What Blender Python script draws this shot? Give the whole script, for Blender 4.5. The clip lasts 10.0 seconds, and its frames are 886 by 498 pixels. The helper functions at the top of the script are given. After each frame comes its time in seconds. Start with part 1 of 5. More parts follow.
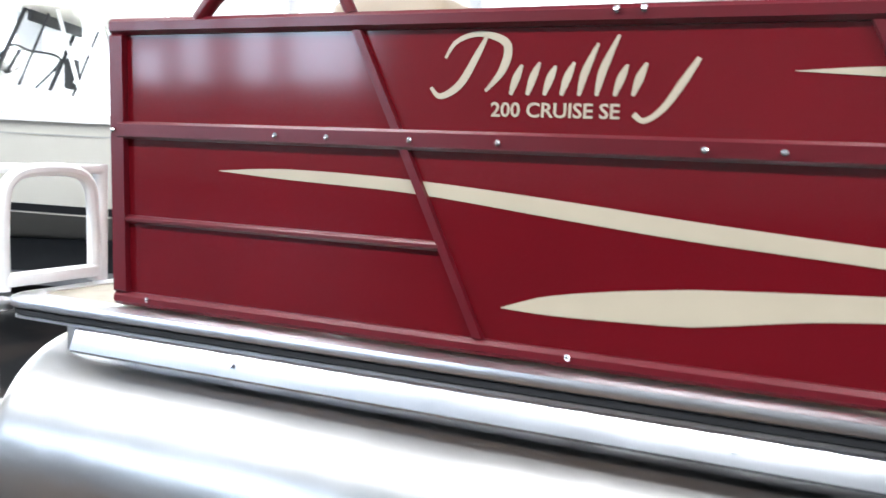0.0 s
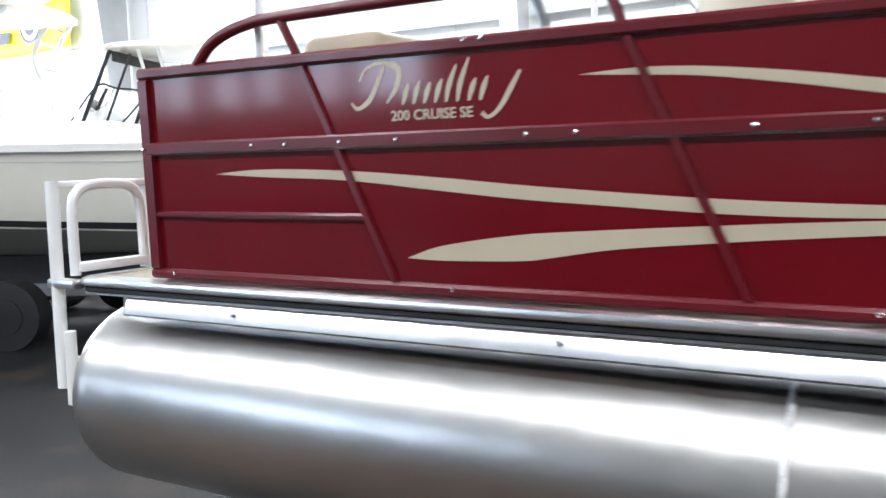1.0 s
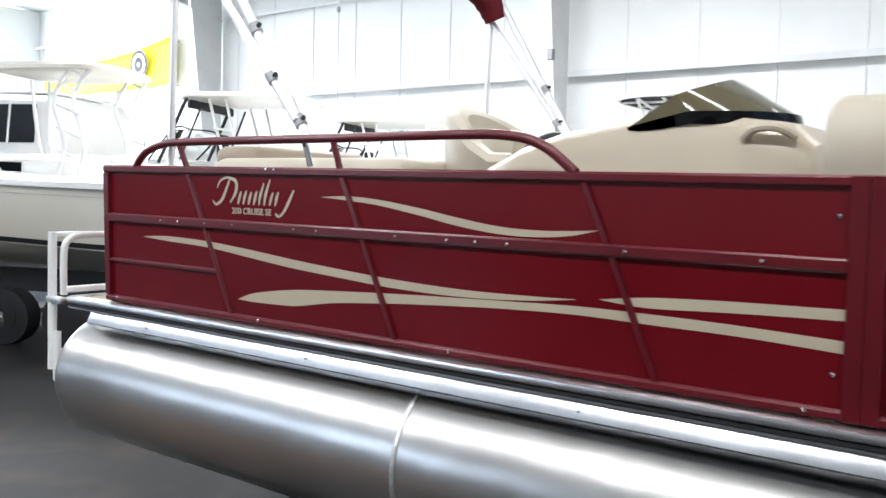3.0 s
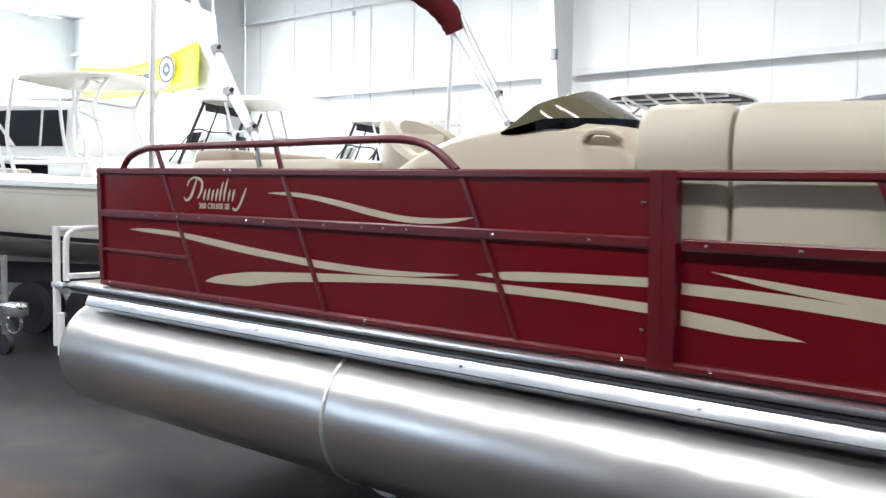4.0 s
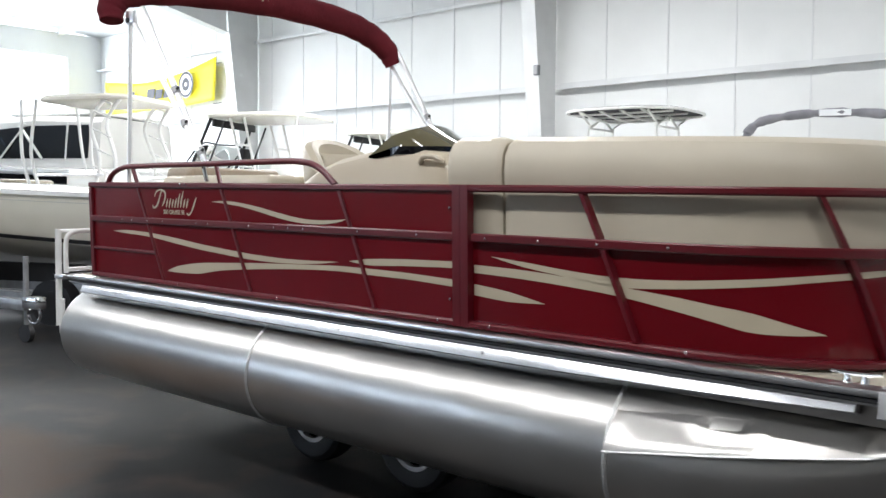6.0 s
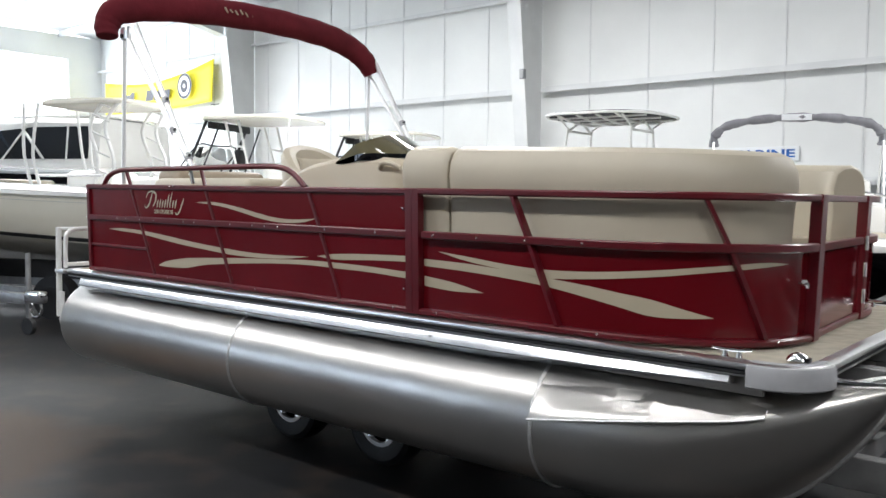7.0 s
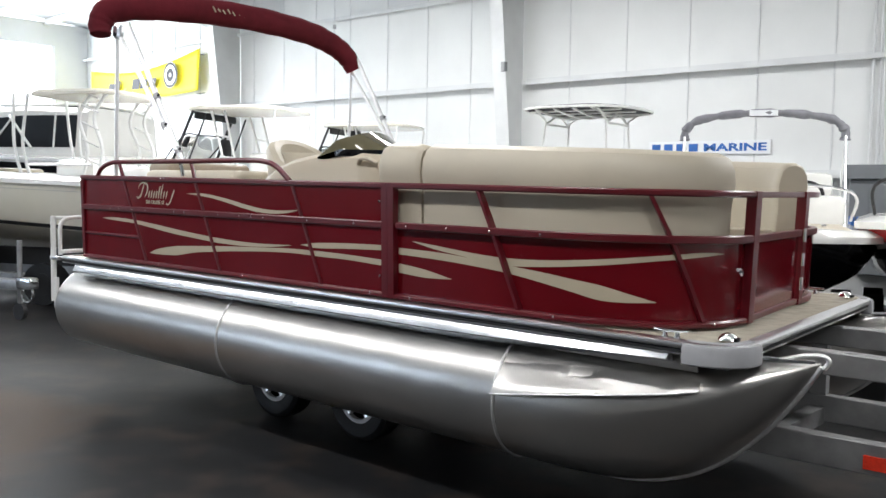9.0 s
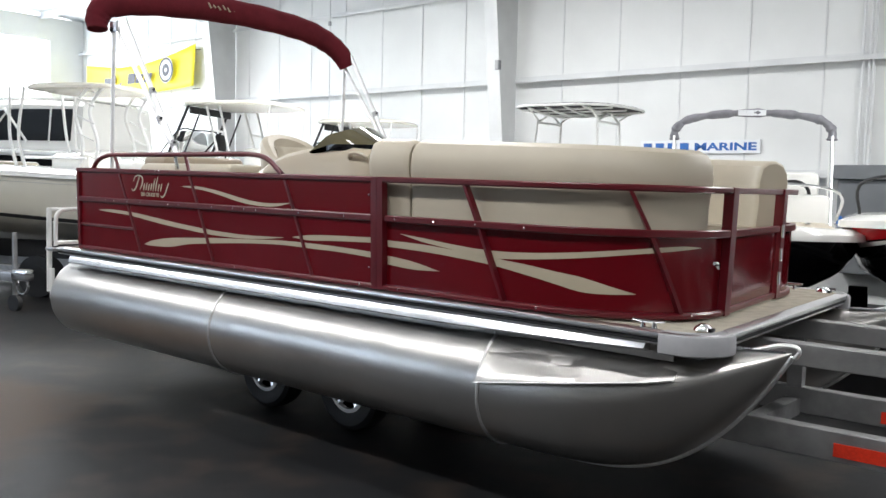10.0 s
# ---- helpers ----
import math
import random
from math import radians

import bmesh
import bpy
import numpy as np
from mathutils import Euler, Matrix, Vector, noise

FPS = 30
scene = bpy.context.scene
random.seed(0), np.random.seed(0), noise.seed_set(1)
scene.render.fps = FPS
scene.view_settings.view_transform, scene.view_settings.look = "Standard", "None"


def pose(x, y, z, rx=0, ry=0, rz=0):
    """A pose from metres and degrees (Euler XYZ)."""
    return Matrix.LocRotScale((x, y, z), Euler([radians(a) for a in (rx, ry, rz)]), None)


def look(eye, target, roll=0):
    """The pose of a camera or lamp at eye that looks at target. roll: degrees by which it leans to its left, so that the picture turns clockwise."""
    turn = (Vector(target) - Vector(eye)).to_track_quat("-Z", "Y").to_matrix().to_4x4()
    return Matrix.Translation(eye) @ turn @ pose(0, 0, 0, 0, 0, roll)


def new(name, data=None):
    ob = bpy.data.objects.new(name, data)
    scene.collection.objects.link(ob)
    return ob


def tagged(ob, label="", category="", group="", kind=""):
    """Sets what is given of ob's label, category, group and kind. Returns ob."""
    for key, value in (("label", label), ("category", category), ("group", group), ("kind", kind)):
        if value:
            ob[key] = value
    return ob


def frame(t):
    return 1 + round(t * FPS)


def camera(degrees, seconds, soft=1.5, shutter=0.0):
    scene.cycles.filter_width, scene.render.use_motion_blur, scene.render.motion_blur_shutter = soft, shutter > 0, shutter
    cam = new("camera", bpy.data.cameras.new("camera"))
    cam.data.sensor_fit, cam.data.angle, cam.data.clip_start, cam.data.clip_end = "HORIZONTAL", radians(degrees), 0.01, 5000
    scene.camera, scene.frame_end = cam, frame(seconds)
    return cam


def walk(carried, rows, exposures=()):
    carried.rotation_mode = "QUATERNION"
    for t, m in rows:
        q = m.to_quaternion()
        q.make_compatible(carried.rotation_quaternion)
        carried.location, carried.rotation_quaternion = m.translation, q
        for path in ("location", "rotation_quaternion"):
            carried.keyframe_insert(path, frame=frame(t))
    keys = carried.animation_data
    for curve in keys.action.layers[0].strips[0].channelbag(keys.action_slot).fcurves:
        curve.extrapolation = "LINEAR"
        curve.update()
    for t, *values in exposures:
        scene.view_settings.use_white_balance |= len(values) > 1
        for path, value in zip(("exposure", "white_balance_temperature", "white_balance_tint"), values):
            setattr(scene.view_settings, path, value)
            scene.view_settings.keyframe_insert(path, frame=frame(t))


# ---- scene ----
cam = camera(53.0, 10.0, shutter=0.5)
PATH = [
    (0, (1.503, -1.5, 1.437), (0.667, 0.306, 1.236), 2.2),
    (0.5, (1.778, -1.664, 1.423), (0.818, 0.078, 1.211), -0.7),
    (1, (2.146, -1.879, 1.402), (1.129, -0.167, 1.215), -1.6),
    (1.5, (2.576, -2.053, 1.44), (1.511, -0.365, 1.316), -1.6),
    (2, (3.024, -2.212, 1.597), (1.861, -0.591, 1.449), -1.9),
    (2.5, (3.384, -2.288, 1.604), (2.213, -0.671, 1.488), 0.9),
    (4, (4.464, -2.516, 1.602), (3.192, -0.977, 1.477), 0.8),
    (4.5, (4.793, -2.626, 1.604), (3.507, -1.1, 1.478), 0.6),
    (5, (5.14, -2.757, 1.618), (3.841, -1.242, 1.494), 0.4),
    (5.5, (5.43, -2.816, 1.618), (4.109, -1.318, 1.508), 0.4),
    (7, (6.236, -3.142, 1.635), (4.91, -1.649, 1.521), 0.6),
    (7.5, (6.37, -3.215, 1.681), (5.05, -1.719, 1.539), 0.3),
    (8, (6.441, -3.308, 1.648), (5.132, -1.8, 1.52), 0.8),
    (8.5, (6.465, -3.315, 1.65), (5.156, -1.808, 1.522), 0.9),
    (9, (6.529, -3.37, 1.663), (5.229, -1.858, 1.524), 0.9),
    (9.5, (6.603, -3.405, 1.687), (5.307, -1.89, 1.53), 0.8),
    (10, (6.639, -3.439, 1.646), (5.347, -1.918, 1.502), 1.4),
]
EXPOSURES = [(0.0, 1.17, 5950, 10), (0.5, 0.88, 5960, 10), (1.0, 0.60, 5980, 10), (1.5, 0.50, 6000, 10), (2.5, 0.40, 6050, 10), (4.5, 0.34, 6150, 10), (5.5, 0.18, 6200, 10), (7.0, -0.05, 6250, 10), (10.0, 0.02, 6280, 10)]
walk(cam, [(t, look(eye, target, roll)) for t, eye, target, roll in PATH], EXPOSURES)

# ---- light ----
world = bpy.data.worlds.new("daylight")
scene.world = world
world.use_nodes = True
wn = world.node_tree.nodes
sky = wn.new("ShaderNodeTexSky")
sky.sky_type = "NISHITA"
sky.sun_disc = False
sky.sun_elevation, sky.sun_rotation = radians(40), radians(250)
wn["Background"].inputs["Strength"].default_value = 0.12
world.node_tree.links.new(sky.outputs[0], wn["Background"].inputs[0])


def area_lamp(name, m, sx, sy, watts, colour):
    data = bpy.data.lights.new(name, "AREA")
    data.shape, data.size, data.size_y, data.energy, data.color = "RECTANGLE", sx, sy, watts, colour
    ob = new(name, data)
    ob.matrix_world = m
    return ob


# daylight that enters by the roller doors and the windows
area_lamp("door_daylight", look((-20.95, 5.4, 3.1), (0, 5.4, 3.1)), 9.6, 6.0, 1250, (0.9, 0.96, 1.0))
area_lamp("side_daylight", look((-13.9, -13.3, 3.1), (-13.9, 0, 3.1)), 13.4, 2.1, 640, (0.68, 0.81, 1.0))


# ---- materials ----
def material(name, colour, rough=0.5, metal=0.0, vary=0.12, scale=6.0, bump=0.0, bump_scale=60.0, coat=0.0, stretch=(1, 1, 1), spec=0.5, rough_vary=0.0):
    mat = bpy.data.materials.new(name)
    mat.use_nodes = True
    nodes, links = mat.node_tree.nodes, mat.node_tree.links
    bsdf = nodes["Principled BSDF"]
    bsdf.inputs["Roughness"].default_value = rough
    bsdf.inputs["Metallic"].default_value = metal
    bsdf.inputs["Coat Weight"].default_value = coat
    bsdf.inputs["Coat Roughness"].default_value = 0.05
    bsdf.inputs["Specular IOR Level"].default_value = spec
    coord = nodes.new("ShaderNodeTexCoord")
    mapping = nodes.new("ShaderNodeMapping")
    mapping.inputs["Scale"].default_value = stretch
    links.new(coord.outputs["Object"], mapping.inputs[0])
    big = nodes.new("ShaderNodeTexNoise")
    big.inputs["Scale"].default_value = scale
    big.inputs["Detail"].default_value = 6
    links.new(mapping.outputs[0], big.inputs["Vector"])
    ramp = nodes.new("ShaderNodeValToRGB")
    lo = tuple(max(0, c * (1 - vary)) for c in colour)
    hi = tuple(min(1, c * (1 + vary)) for c in colour)
    ramp.color_ramp.elements[0].position, ramp.color_ramp.elements[1].position = 0.3, 0.7
    ramp.color_ramp.elements[0].color, ramp.color_ramp.elements[1].color = (*lo, 1), (*hi, 1)
    links.new(big.outputs[0], ramp.inputs[0])
    links.new(ramp.outputs[0], bsdf.inputs["Base Color"])
    fine = nodes.new("ShaderNodeTexNoise")
    fine.inputs["Scale"].default_value = bump_scale
    fine.inputs["Detail"].default_value = 4
    links.new(mapping.outputs[0], fine.inputs["Vector"])
    if rough_vary:
        rr = nodes.new("ShaderNodeMapRange")
        rr.inputs["To Min"].default_value, rr.inputs["To Max"].default_value = max(0.02, rough - rough_vary), rough + rough_vary
        links.new(fine.outputs[0], rr.inputs[0])
        links.new(rr.outputs[0], bsdf.inputs["Roughness"])
    if bump:
        bn = nodes.new("ShaderNodeBump")
        bn.inputs["Strength"].default_value, bn.inputs["Distance"].default_value = bump, 0.01
        links.new(fine.outputs[0], bn.inputs["Height"])
        links.new(bn.outputs[0], bsdf.inputs["Normal"])
    return mat


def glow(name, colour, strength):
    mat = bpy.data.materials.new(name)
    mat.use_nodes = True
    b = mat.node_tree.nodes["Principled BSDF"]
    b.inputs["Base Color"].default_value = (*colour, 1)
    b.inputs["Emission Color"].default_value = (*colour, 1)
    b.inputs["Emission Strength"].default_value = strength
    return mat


MAROON = material("maroon_enamel", (0.118, 0.0038, 0.0076), 0.11, 0.0, 0.12, 1.5, 0.02, 4.0, 0.08, rough_vary=0.03, spec=0.38)
MAROON_RAIL = material("maroon_rail", (0.098, 0.0042, 0.009), 0.30, 0.0, 0.12, 3.0, 0.02, 30.0, 0.08)
CREAM_VINYL_FILM = material("cream_decal", (0.47, 0.41, 0.30), 0.3, 0.0, 0.04, 8.0)
ALU = material("brushed_aluminium", (0.56, 0.545, 0.52), 0.31, 1.0, 0.06, 1.2, 0.5, 2.8, 0.0, (1.6, 1.6, 1.6), rough_vary=0.05)
ALU_SHEET = material("mill_aluminium_sheet", (0.72, 0.74, 0.77), 0.25, 1.0, 0.06, 3.0, 0.22, 4.0, 0.0, (1.6, 0.8, 0.8), rough_vary=0.05)
ALU_LEG = material("satin_aluminium_tube", (0.88, 0.88, 0.88), 0.38, 0.7, 0.03, 10.0)
ALU_BRIGHT = material("anodised_aluminium", (0.8, 0.8, 0.81), 0.28, 1.0, 0.05, 20.0)
CHROME = material("chrome", (0.85, 0.85, 0.86), 0.08, 1.0, 0.03, 20.0)
WELD = material("weld_bead", (0.83, 0.83, 0.82), 0.42, 1.0, 0.08, 60.0, 0.5, 120.0)
GALV = material("galvanised_steel", (0.36, 0.36, 0.36), 0.45, 0.8, 0.16, 9.0, 0.1, 60.0, rough_vary=0.08)
BLACK = material("black_rubber", (0.012, 0.012, 0.013), 0.6, 0.0, 0.2, 12.0, 0.1, 80.0)
BLACK_GLOSS = material("black_gelcoat", (0.004, 0.004, 0.005), 0.06, 0.0, 0.2, 2.0, spec=0.4)
RED_GEL = material("red_gelcoat_band", (0.45, 0.012, 0.015), 0.15, 0.0, 0.08, 2.0)
GREY_CAP = material("grey_plastic", (0.36, 0.36, 0.37), 0.4, 0.0, 0.06, 20.0)
VINYL = material("beige_vinyl", (0.50, 0.445, 0.345), 0.42, 0.0, 0.05, 3.0, 0.12, 260.0, rough_vary=0.05)
VINYL_DARK = material("tan_vinyl", (0.30, 0.235, 0.165), 0.45, 0.0, 0.07, 5.0, 0.12, 260.0)
PIPING = material("vinyl_piping", (0.42, 0.37, 0.28), 0.5, 0.0, 0.05, 10.0)
CARPET_BEIGE = material("beige_marine_carpet", (0.46, 0.42, 0.34), 0.95, 0.0, 0.14, 14.0, 0.5, 420.0, spec=0.1)
CANVAS = material("maroon_canvas", (0.105, 0.010, 0.016), 0.85, 0.0, 0.18, 7.0, 0.35, 35.0, spec=0.2)
GREY_CANVAS = material("grey_canvas", (0.22, 0.22, 0.24), 0.85, 0.0, 0.18, 7.0, 0.4, 30.0, spec=0.2)
DARK_CANVAS = material("charcoal_canvas", (0.055, 0.055, 0.06), 0.85, 0.0, 0.18, 7.0, 0.4, 30.0, spec=0.2)
GEL_BEIGE = material("beige_gelcoat", (0.52, 0.45, 0.34), 0.3, 0.0, 0.03, 2.0, coat=0.2)
GEL = material("white_gelcoat", (0.80, 0.79, 0.75), 0.18, 0.0, 0.03, 2.0, coat=0.3)
GEL_IVORY = material("ivory_gelcoat", (0.72, 0.69, 0.60), 0.22, 0.0, 0.03, 2.0, coat=0.2)
HULL_GREY = material("grey_bottom_gelcoat", (0.50, 0.49, 0.45), 0.3, 0.0, 0.05, 2.0)
WHITE_TUBE = material("white_powder_coat", (0.78, 0.78, 0.76), 0.3, 0.0, 0.04, 10.0)
WALL_WHITE = material("white_steel_liner", (0.74, 0.75, 0.74), 0.5, 0.0, 0.05, 0.8, 0.05, 4.0)
WALL_DARK = material("unseen_wall_dark", (0.26, 0.26, 0.26), 0.6, 0.0, 0.15, 1.2)
WALL_STEEL = material("white_painted_steel", (0.66, 0.67, 0.67), 0.42, 0.0, 0.06, 2.0)
CEIL = material("white_vinyl_insulation", (0.72, 0.73, 0.74), 0.5, 0.0, 0.06, 1.5, 0.4, 3.0)
SMOKE = material("smoked_acrylic", (0.105, 0.092, 0.05), 0.06, 0.0, 0.1, 4.0, coat=0.4)
DARK_GLASS = material("tinted_glass", (0.012, 0.013, 0.015), 0.04, 0.0, 0.1, 4.0)
YELLOW = material("yellow_banner_cloth", (0.86, 0.74, 0.02), 0.6, 0.0, 0.06, 3.0, 0.2, 8.0)
DARK_INK = material("dark_print", (0.05, 0.05, 0.06), 0.6)
BLUE_INK = material("blue_print", (0.02, 0.12, 0.42), 0.5)
SIGN_WHITE = material("white_sign_board", (0.8, 0.82, 0.84), 0.4, 0.0, 0.03, 3.0)
GREY_PAINT = material("grey_machine_paint", (0.17, 0.18, 0.19), 0.45, 0.0, 0.08, 3.0)
RED_PLASTIC = material("red_reflector", (0.75, 0.04, 0.015), 0.25, 0.0, 0.1, 90.0, 0.3, 200.0)
TAPE_RED = material("red_gelcoat", (0.5, 0.015, 0.02), 0.2)
RUG = material("brown_rug", (0.026, 0.0165, 0.0115), 0.85, 0.0, 0.45, 2.2, 0.4, 300.0, spec=0.1)
LAMP_GLOW = glow("lamp_tube", (1.0, 0.97, 0.92), 9.0)


def floor_material():
    mat = material("dark_rubber_floor", (0.0102, 0.0104, 0.0115), 0.55, 0.0, 0.3, 0.9, 0.15, 220.0, rough_vary=0.1, spec=0.3)
    nodes, links = mat.node_tree.nodes, mat.node_tree.links
    bsdf = nodes["Principled BSDF"]
    base = bsdf.inputs["Base Color"].links[0].from_socket
    spots = nodes.new("ShaderNodeTexNoise")
    spots.inputs["Scale"].default_value = 2.3
    spots.inputs["Detail"].default_value = 9
    co = nodes.new("ShaderNodeTexCoord")
    links.new(co.outputs["Object"], spots.inputs["Vector"])
    cr = nodes.new("ShaderNodeValToRGB")
    cr.color_ramp.elements[0].position, cr.color_ramp.elements[1].position = 0.50, 0.66
    mix = nodes.new("ShaderNodeMix")
    mix.data_type = "RGBA"
    links.new(spots.outputs[0], cr.inputs[0])
    links.new(cr.outputs[0], mix.inputs[0])
    links.new(base, mix.inputs[6])
    mix.inputs[7].default_value = (0.034, 0.026, 0.022, 1)
    # rusty stain on the open floor beside the stern
    warp = nodes.new("ShaderNodeTexNoise")
    warp.inputs["Scale"].default_value = 1.1
    warp.inputs["Detail"].default_value = 7
    links.new(co.outputs["Object"], warp.inputs["Vector"])
    add = nodes.new("ShaderNodeVectorMath")
    add.operation = "MULTIPLY_ADD"
    add.inputs[1].default_value = (1.5, 1.5, 0)
    links.new(warp.outputs["Color"], add.inputs[0])
    links.new(co.outputs["Object"], add.inputs[2])
    place = nodes.new("ShaderNodeMapping")
    place.inputs["Location"].default_value = (-0.38, 0.675, 0)
    place.inputs["Scale"].default_value = (0.62, 0.75, 0)
    links.new(add.outputs[0], place.inputs[0])
    dist = nodes.new("ShaderNodeVectorMath")
    dist.operation = "LENGTH"
    links.new(place.outputs[0], dist.inputs[0])
    fall = nodes.new("ShaderNodeMapRange")
    fall.inputs["From Min"].default_value, fall.inputs["From Max"].default_value = 1.2, 0.95
    links.new(dist.outputs["Value"], fall.inputs[0])
    rust = nodes.new("ShaderNodeMix")
    rust.data_type = "RGBA"
    links.new(fall.outputs[0], rust.inputs[0])
    links.new(mix.outputs[2], rust.inputs[6])
    rust.inputs[7].default_value = (0.044, 0.021, 0.0065, 1)
    links.new(rust.outputs[2], bsdf.inputs["Base Color"])
    return mat


FLOOR = floor_material()


# ---- mesh helpers ----
def part(name, bm, mat, parent=None, label="", smooth=True, angle=35):
    me = bpy.data.meshes.new(name)
    bmesh.ops.recalc_face_normals(bm, faces=bm.faces)
    for f in bm.faces:
        f.smooth = smooth
    if smooth:
        lim = radians(angle)
        for e in bm.edges:
            if len(e.link_faces) == 2 and e.calc_face_angle(0) > lim:
                e.smooth = False
    bm.to_mesh(me)
    bm.free()
    me.materials.append(mat)
    ob = new(name, me)
    if parent is not None:
        ob.parent = parent
    if label:
        tagged(ob, label)
    return ob


def thing(name, at, label, category, group="", rot=(0, 0, 0)):
    ob = new(name)
    ob.empty_display_size = 0.2
    ob.location = at
    ob.rotation_euler = [radians(a) for a in rot]
    return tagged(ob, label, category, group)


def box(bm, x0, x1, y0, y1, z0, z1, bevel=0.0, seg=2):
    vs = [bm.verts.new((x, y, z)) for x in (x0, x1) for y in (y0, y1) for z in (z0, z1)]
    fs = [bm.faces.new([vs[i] for i in q]) for q in ((0, 1, 3, 2), (4, 6, 7, 5), (0, 4, 5, 1), (2, 3, 7, 6), (0, 2, 6, 4), (1, 5, 7, 3))]
    if bevel:
        es = list({e for f in fs for e in f.edges})
        bmesh.ops.bevel(bm, geom=es, offset=bevel, segments=seg, profile=0.5, affect="EDGES", clamp_overlap=True)
    return bm


def boxes(*args, bevel=0.0):
    bm = bmesh.new()
    for a in args:
        box(bm, *a, bevel=bevel)
    return bm


def loft(bm, rings, closed=True, caps=True):
    rows = [[bm.verts.new(p) for p in r] for r in rings]
    n = len(rows[0])
    for a, b in zip(rows, rows[1:]):
        for i in range(n if closed else n - 1):
            j = (i + 1) % n
            try:
                bm.faces.new((a[i], a[j], b[j], b[i]))
            except ValueError:
                pass
    if caps and closed:
        for r in (rows[0], rows[-1]):
            if len(r) > 2:
                bm.faces.new(r)
    return rows


def tube(bm, pts, r, seg=10, flat=1.0):
    pts = [Vector(p) for p in pts]
    up = Vector((0, 0, 1))
    rings = []
    prev = None
    for i, p in enumerate(pts):
        d = (pts[min(i + 1, len(pts) - 1)] - pts[max(i - 1, 0)]).normalized()
        if prev is None:
            a = d.cross(up) if abs(d.z) < 0.95 else d.cross(Vector((1, 0, 0)))
        else:
            a = prev - d * prev.dot(d)
        a.normalize()
        prev = a
        b = d.cross(a)
        rr = r[i] if isinstance(r, (list, tuple)) else r
        rings.append([p + (a * math.cos(2 * math.pi * k / seg) + b * math.sin(2 * math.pi * k / seg) * flat) * rr for k in range(seg)])
    loft(bm, rings)
    return bm


def tubes(paths, r, seg=10):
    bm = bmesh.new()
    for p in paths:
        tube(bm, p, r, seg)
    return bm


def smooth_path(pts, n=8):
    """Catmull-Rom through the control points."""
    pts = [Vector(p) for p in pts]
    out = []
    for i in range(len(pts) - 1):
        p0, p1, p2, p3 = pts[max(i - 1, 0)], pts[i], pts[i + 1], pts[min(i + 2, len(pts) - 1)]
        for k in range(n):
            t = k / n
            out.append(0.5 * ((2 * p1) + (p2 - p0) * t + (2 * p0 - 5 * p1 + 4 * p2 - p3) * t * t + (3 * p1 - p0 - 3 * p2 + p3) * t ** 3))
    out.append(pts[-1])
    return out


def disc(bm, c, axis, r, depth, seg=16):
    c, axis = Vector(c), Vector(axis).normalized()
    tube(bm, [c, c + axis * depth], r, seg)
    return bm


def torus(bm, c, axis, R, r, seg=24, ring=8):
    c, axis = Vector(c), Vector(axis).normalized()
    a = axis.orthogonal().normalized()
    b = axis.cross(a)
    rows = []
    for i in range(seg):
        t = 2 * math.pi * i / seg
        d = a * math.cos(t) + b * math.sin(t)
        rows.append([bm.verts.new(c + d * (R + r * math.cos(2 * math.pi * k / ring)) + axis * r * math.sin(2 * math.pi * k / ring)) for k in range(ring)])
    for i in range(seg):
        for k in range(ring):
            bm.faces.new((rows[i][k], rows[(i + 1) % seg][k], rows[(i + 1) % seg][(k + 1) % ring], rows[i][(k + 1) % ring]))
    return bm


# ---- the hall ----
WALL_Y, END_X, BACK_Y, RIGHT_X = 11.0, -21.0, -13.0, 15.0
EAVE = 6.55


def structure(name, bm, mat, label, smooth=False):
    ob = part(name, bm, mat, None, label, smooth)
    return tagged(ob, kind="structure")


structure("floor", boxes((END_X - 0.3, RIGHT_X + 0.3, BACK_Y - 0.3, WALL_Y + 0.3, -0.2, 0.0)), FLOOR, "dark worn rubber floor of the showroom")
wall_north = structure("wall_north", boxes((END_X, RIGHT_X, WALL_Y, WALL_Y + 0.2, 0, EAVE)), WALL_WHITE, "white steel liner wall of the showroom")
# end wall with its roller door opening
structure("wall_west", boxes((END_X - 0.2, END_X, BACK_Y, 0.5, 0, EAVE), (END_X - 0.2, END_X, 9.94, WALL_Y + 0.2, 0, EAVE), (END_X - 0.2, END_X, 0.5, 9.94, 5.85, EAVE)), WALL_WHITE, "white end wall with an open roller door")
structure("wall_east", boxes((RIGHT_X, RIGHT_X + 0.2, BACK_Y, WALL_Y, 0, EAVE)), WALL_WHITE, "white end wall")
# south wall is out of view; its dark tone keeps the panel reflections dark
WIN0, WIN1 = -20.7, -7.0
PIERS = ((-18.9, 0.35), (-17.6, 0.16), (-16.3, 0.5), (-14.2, 0.16), (-12.8, 0.4), (-11.4, 0.15), (-10.1, 0.45), (-8.7, 0.16))
structure("wall_south", boxes((END_X, WIN0, BACK_Y - 0.2, BACK_Y, 0, 4.6), (WIN1, RIGHT_X, BACK_Y - 0.2, BACK_Y, 0, 4.6), (WIN0, WIN1, BACK_Y - 0.2, BACK_Y, 4.15, 4.6), (WIN0, WIN1, BACK_Y - 0.2, BACK_Y, 0, 2.05), *[(x - w / 2, x + w / 2, BACK_Y - 0.2, BACK_Y + 0.3, 2.05, 4.15) for x, w in PIERS], (-16.05, -14.28, BACK_Y, BACK_Y + 0.29, 3.2, 3.4), (-12.6, -11.475, BACK_Y, BACK_Y + 0.29, 2.75, 2.95)), WALL_DARK, "unseen long wall, made dark for the reflections, with a row of windows")
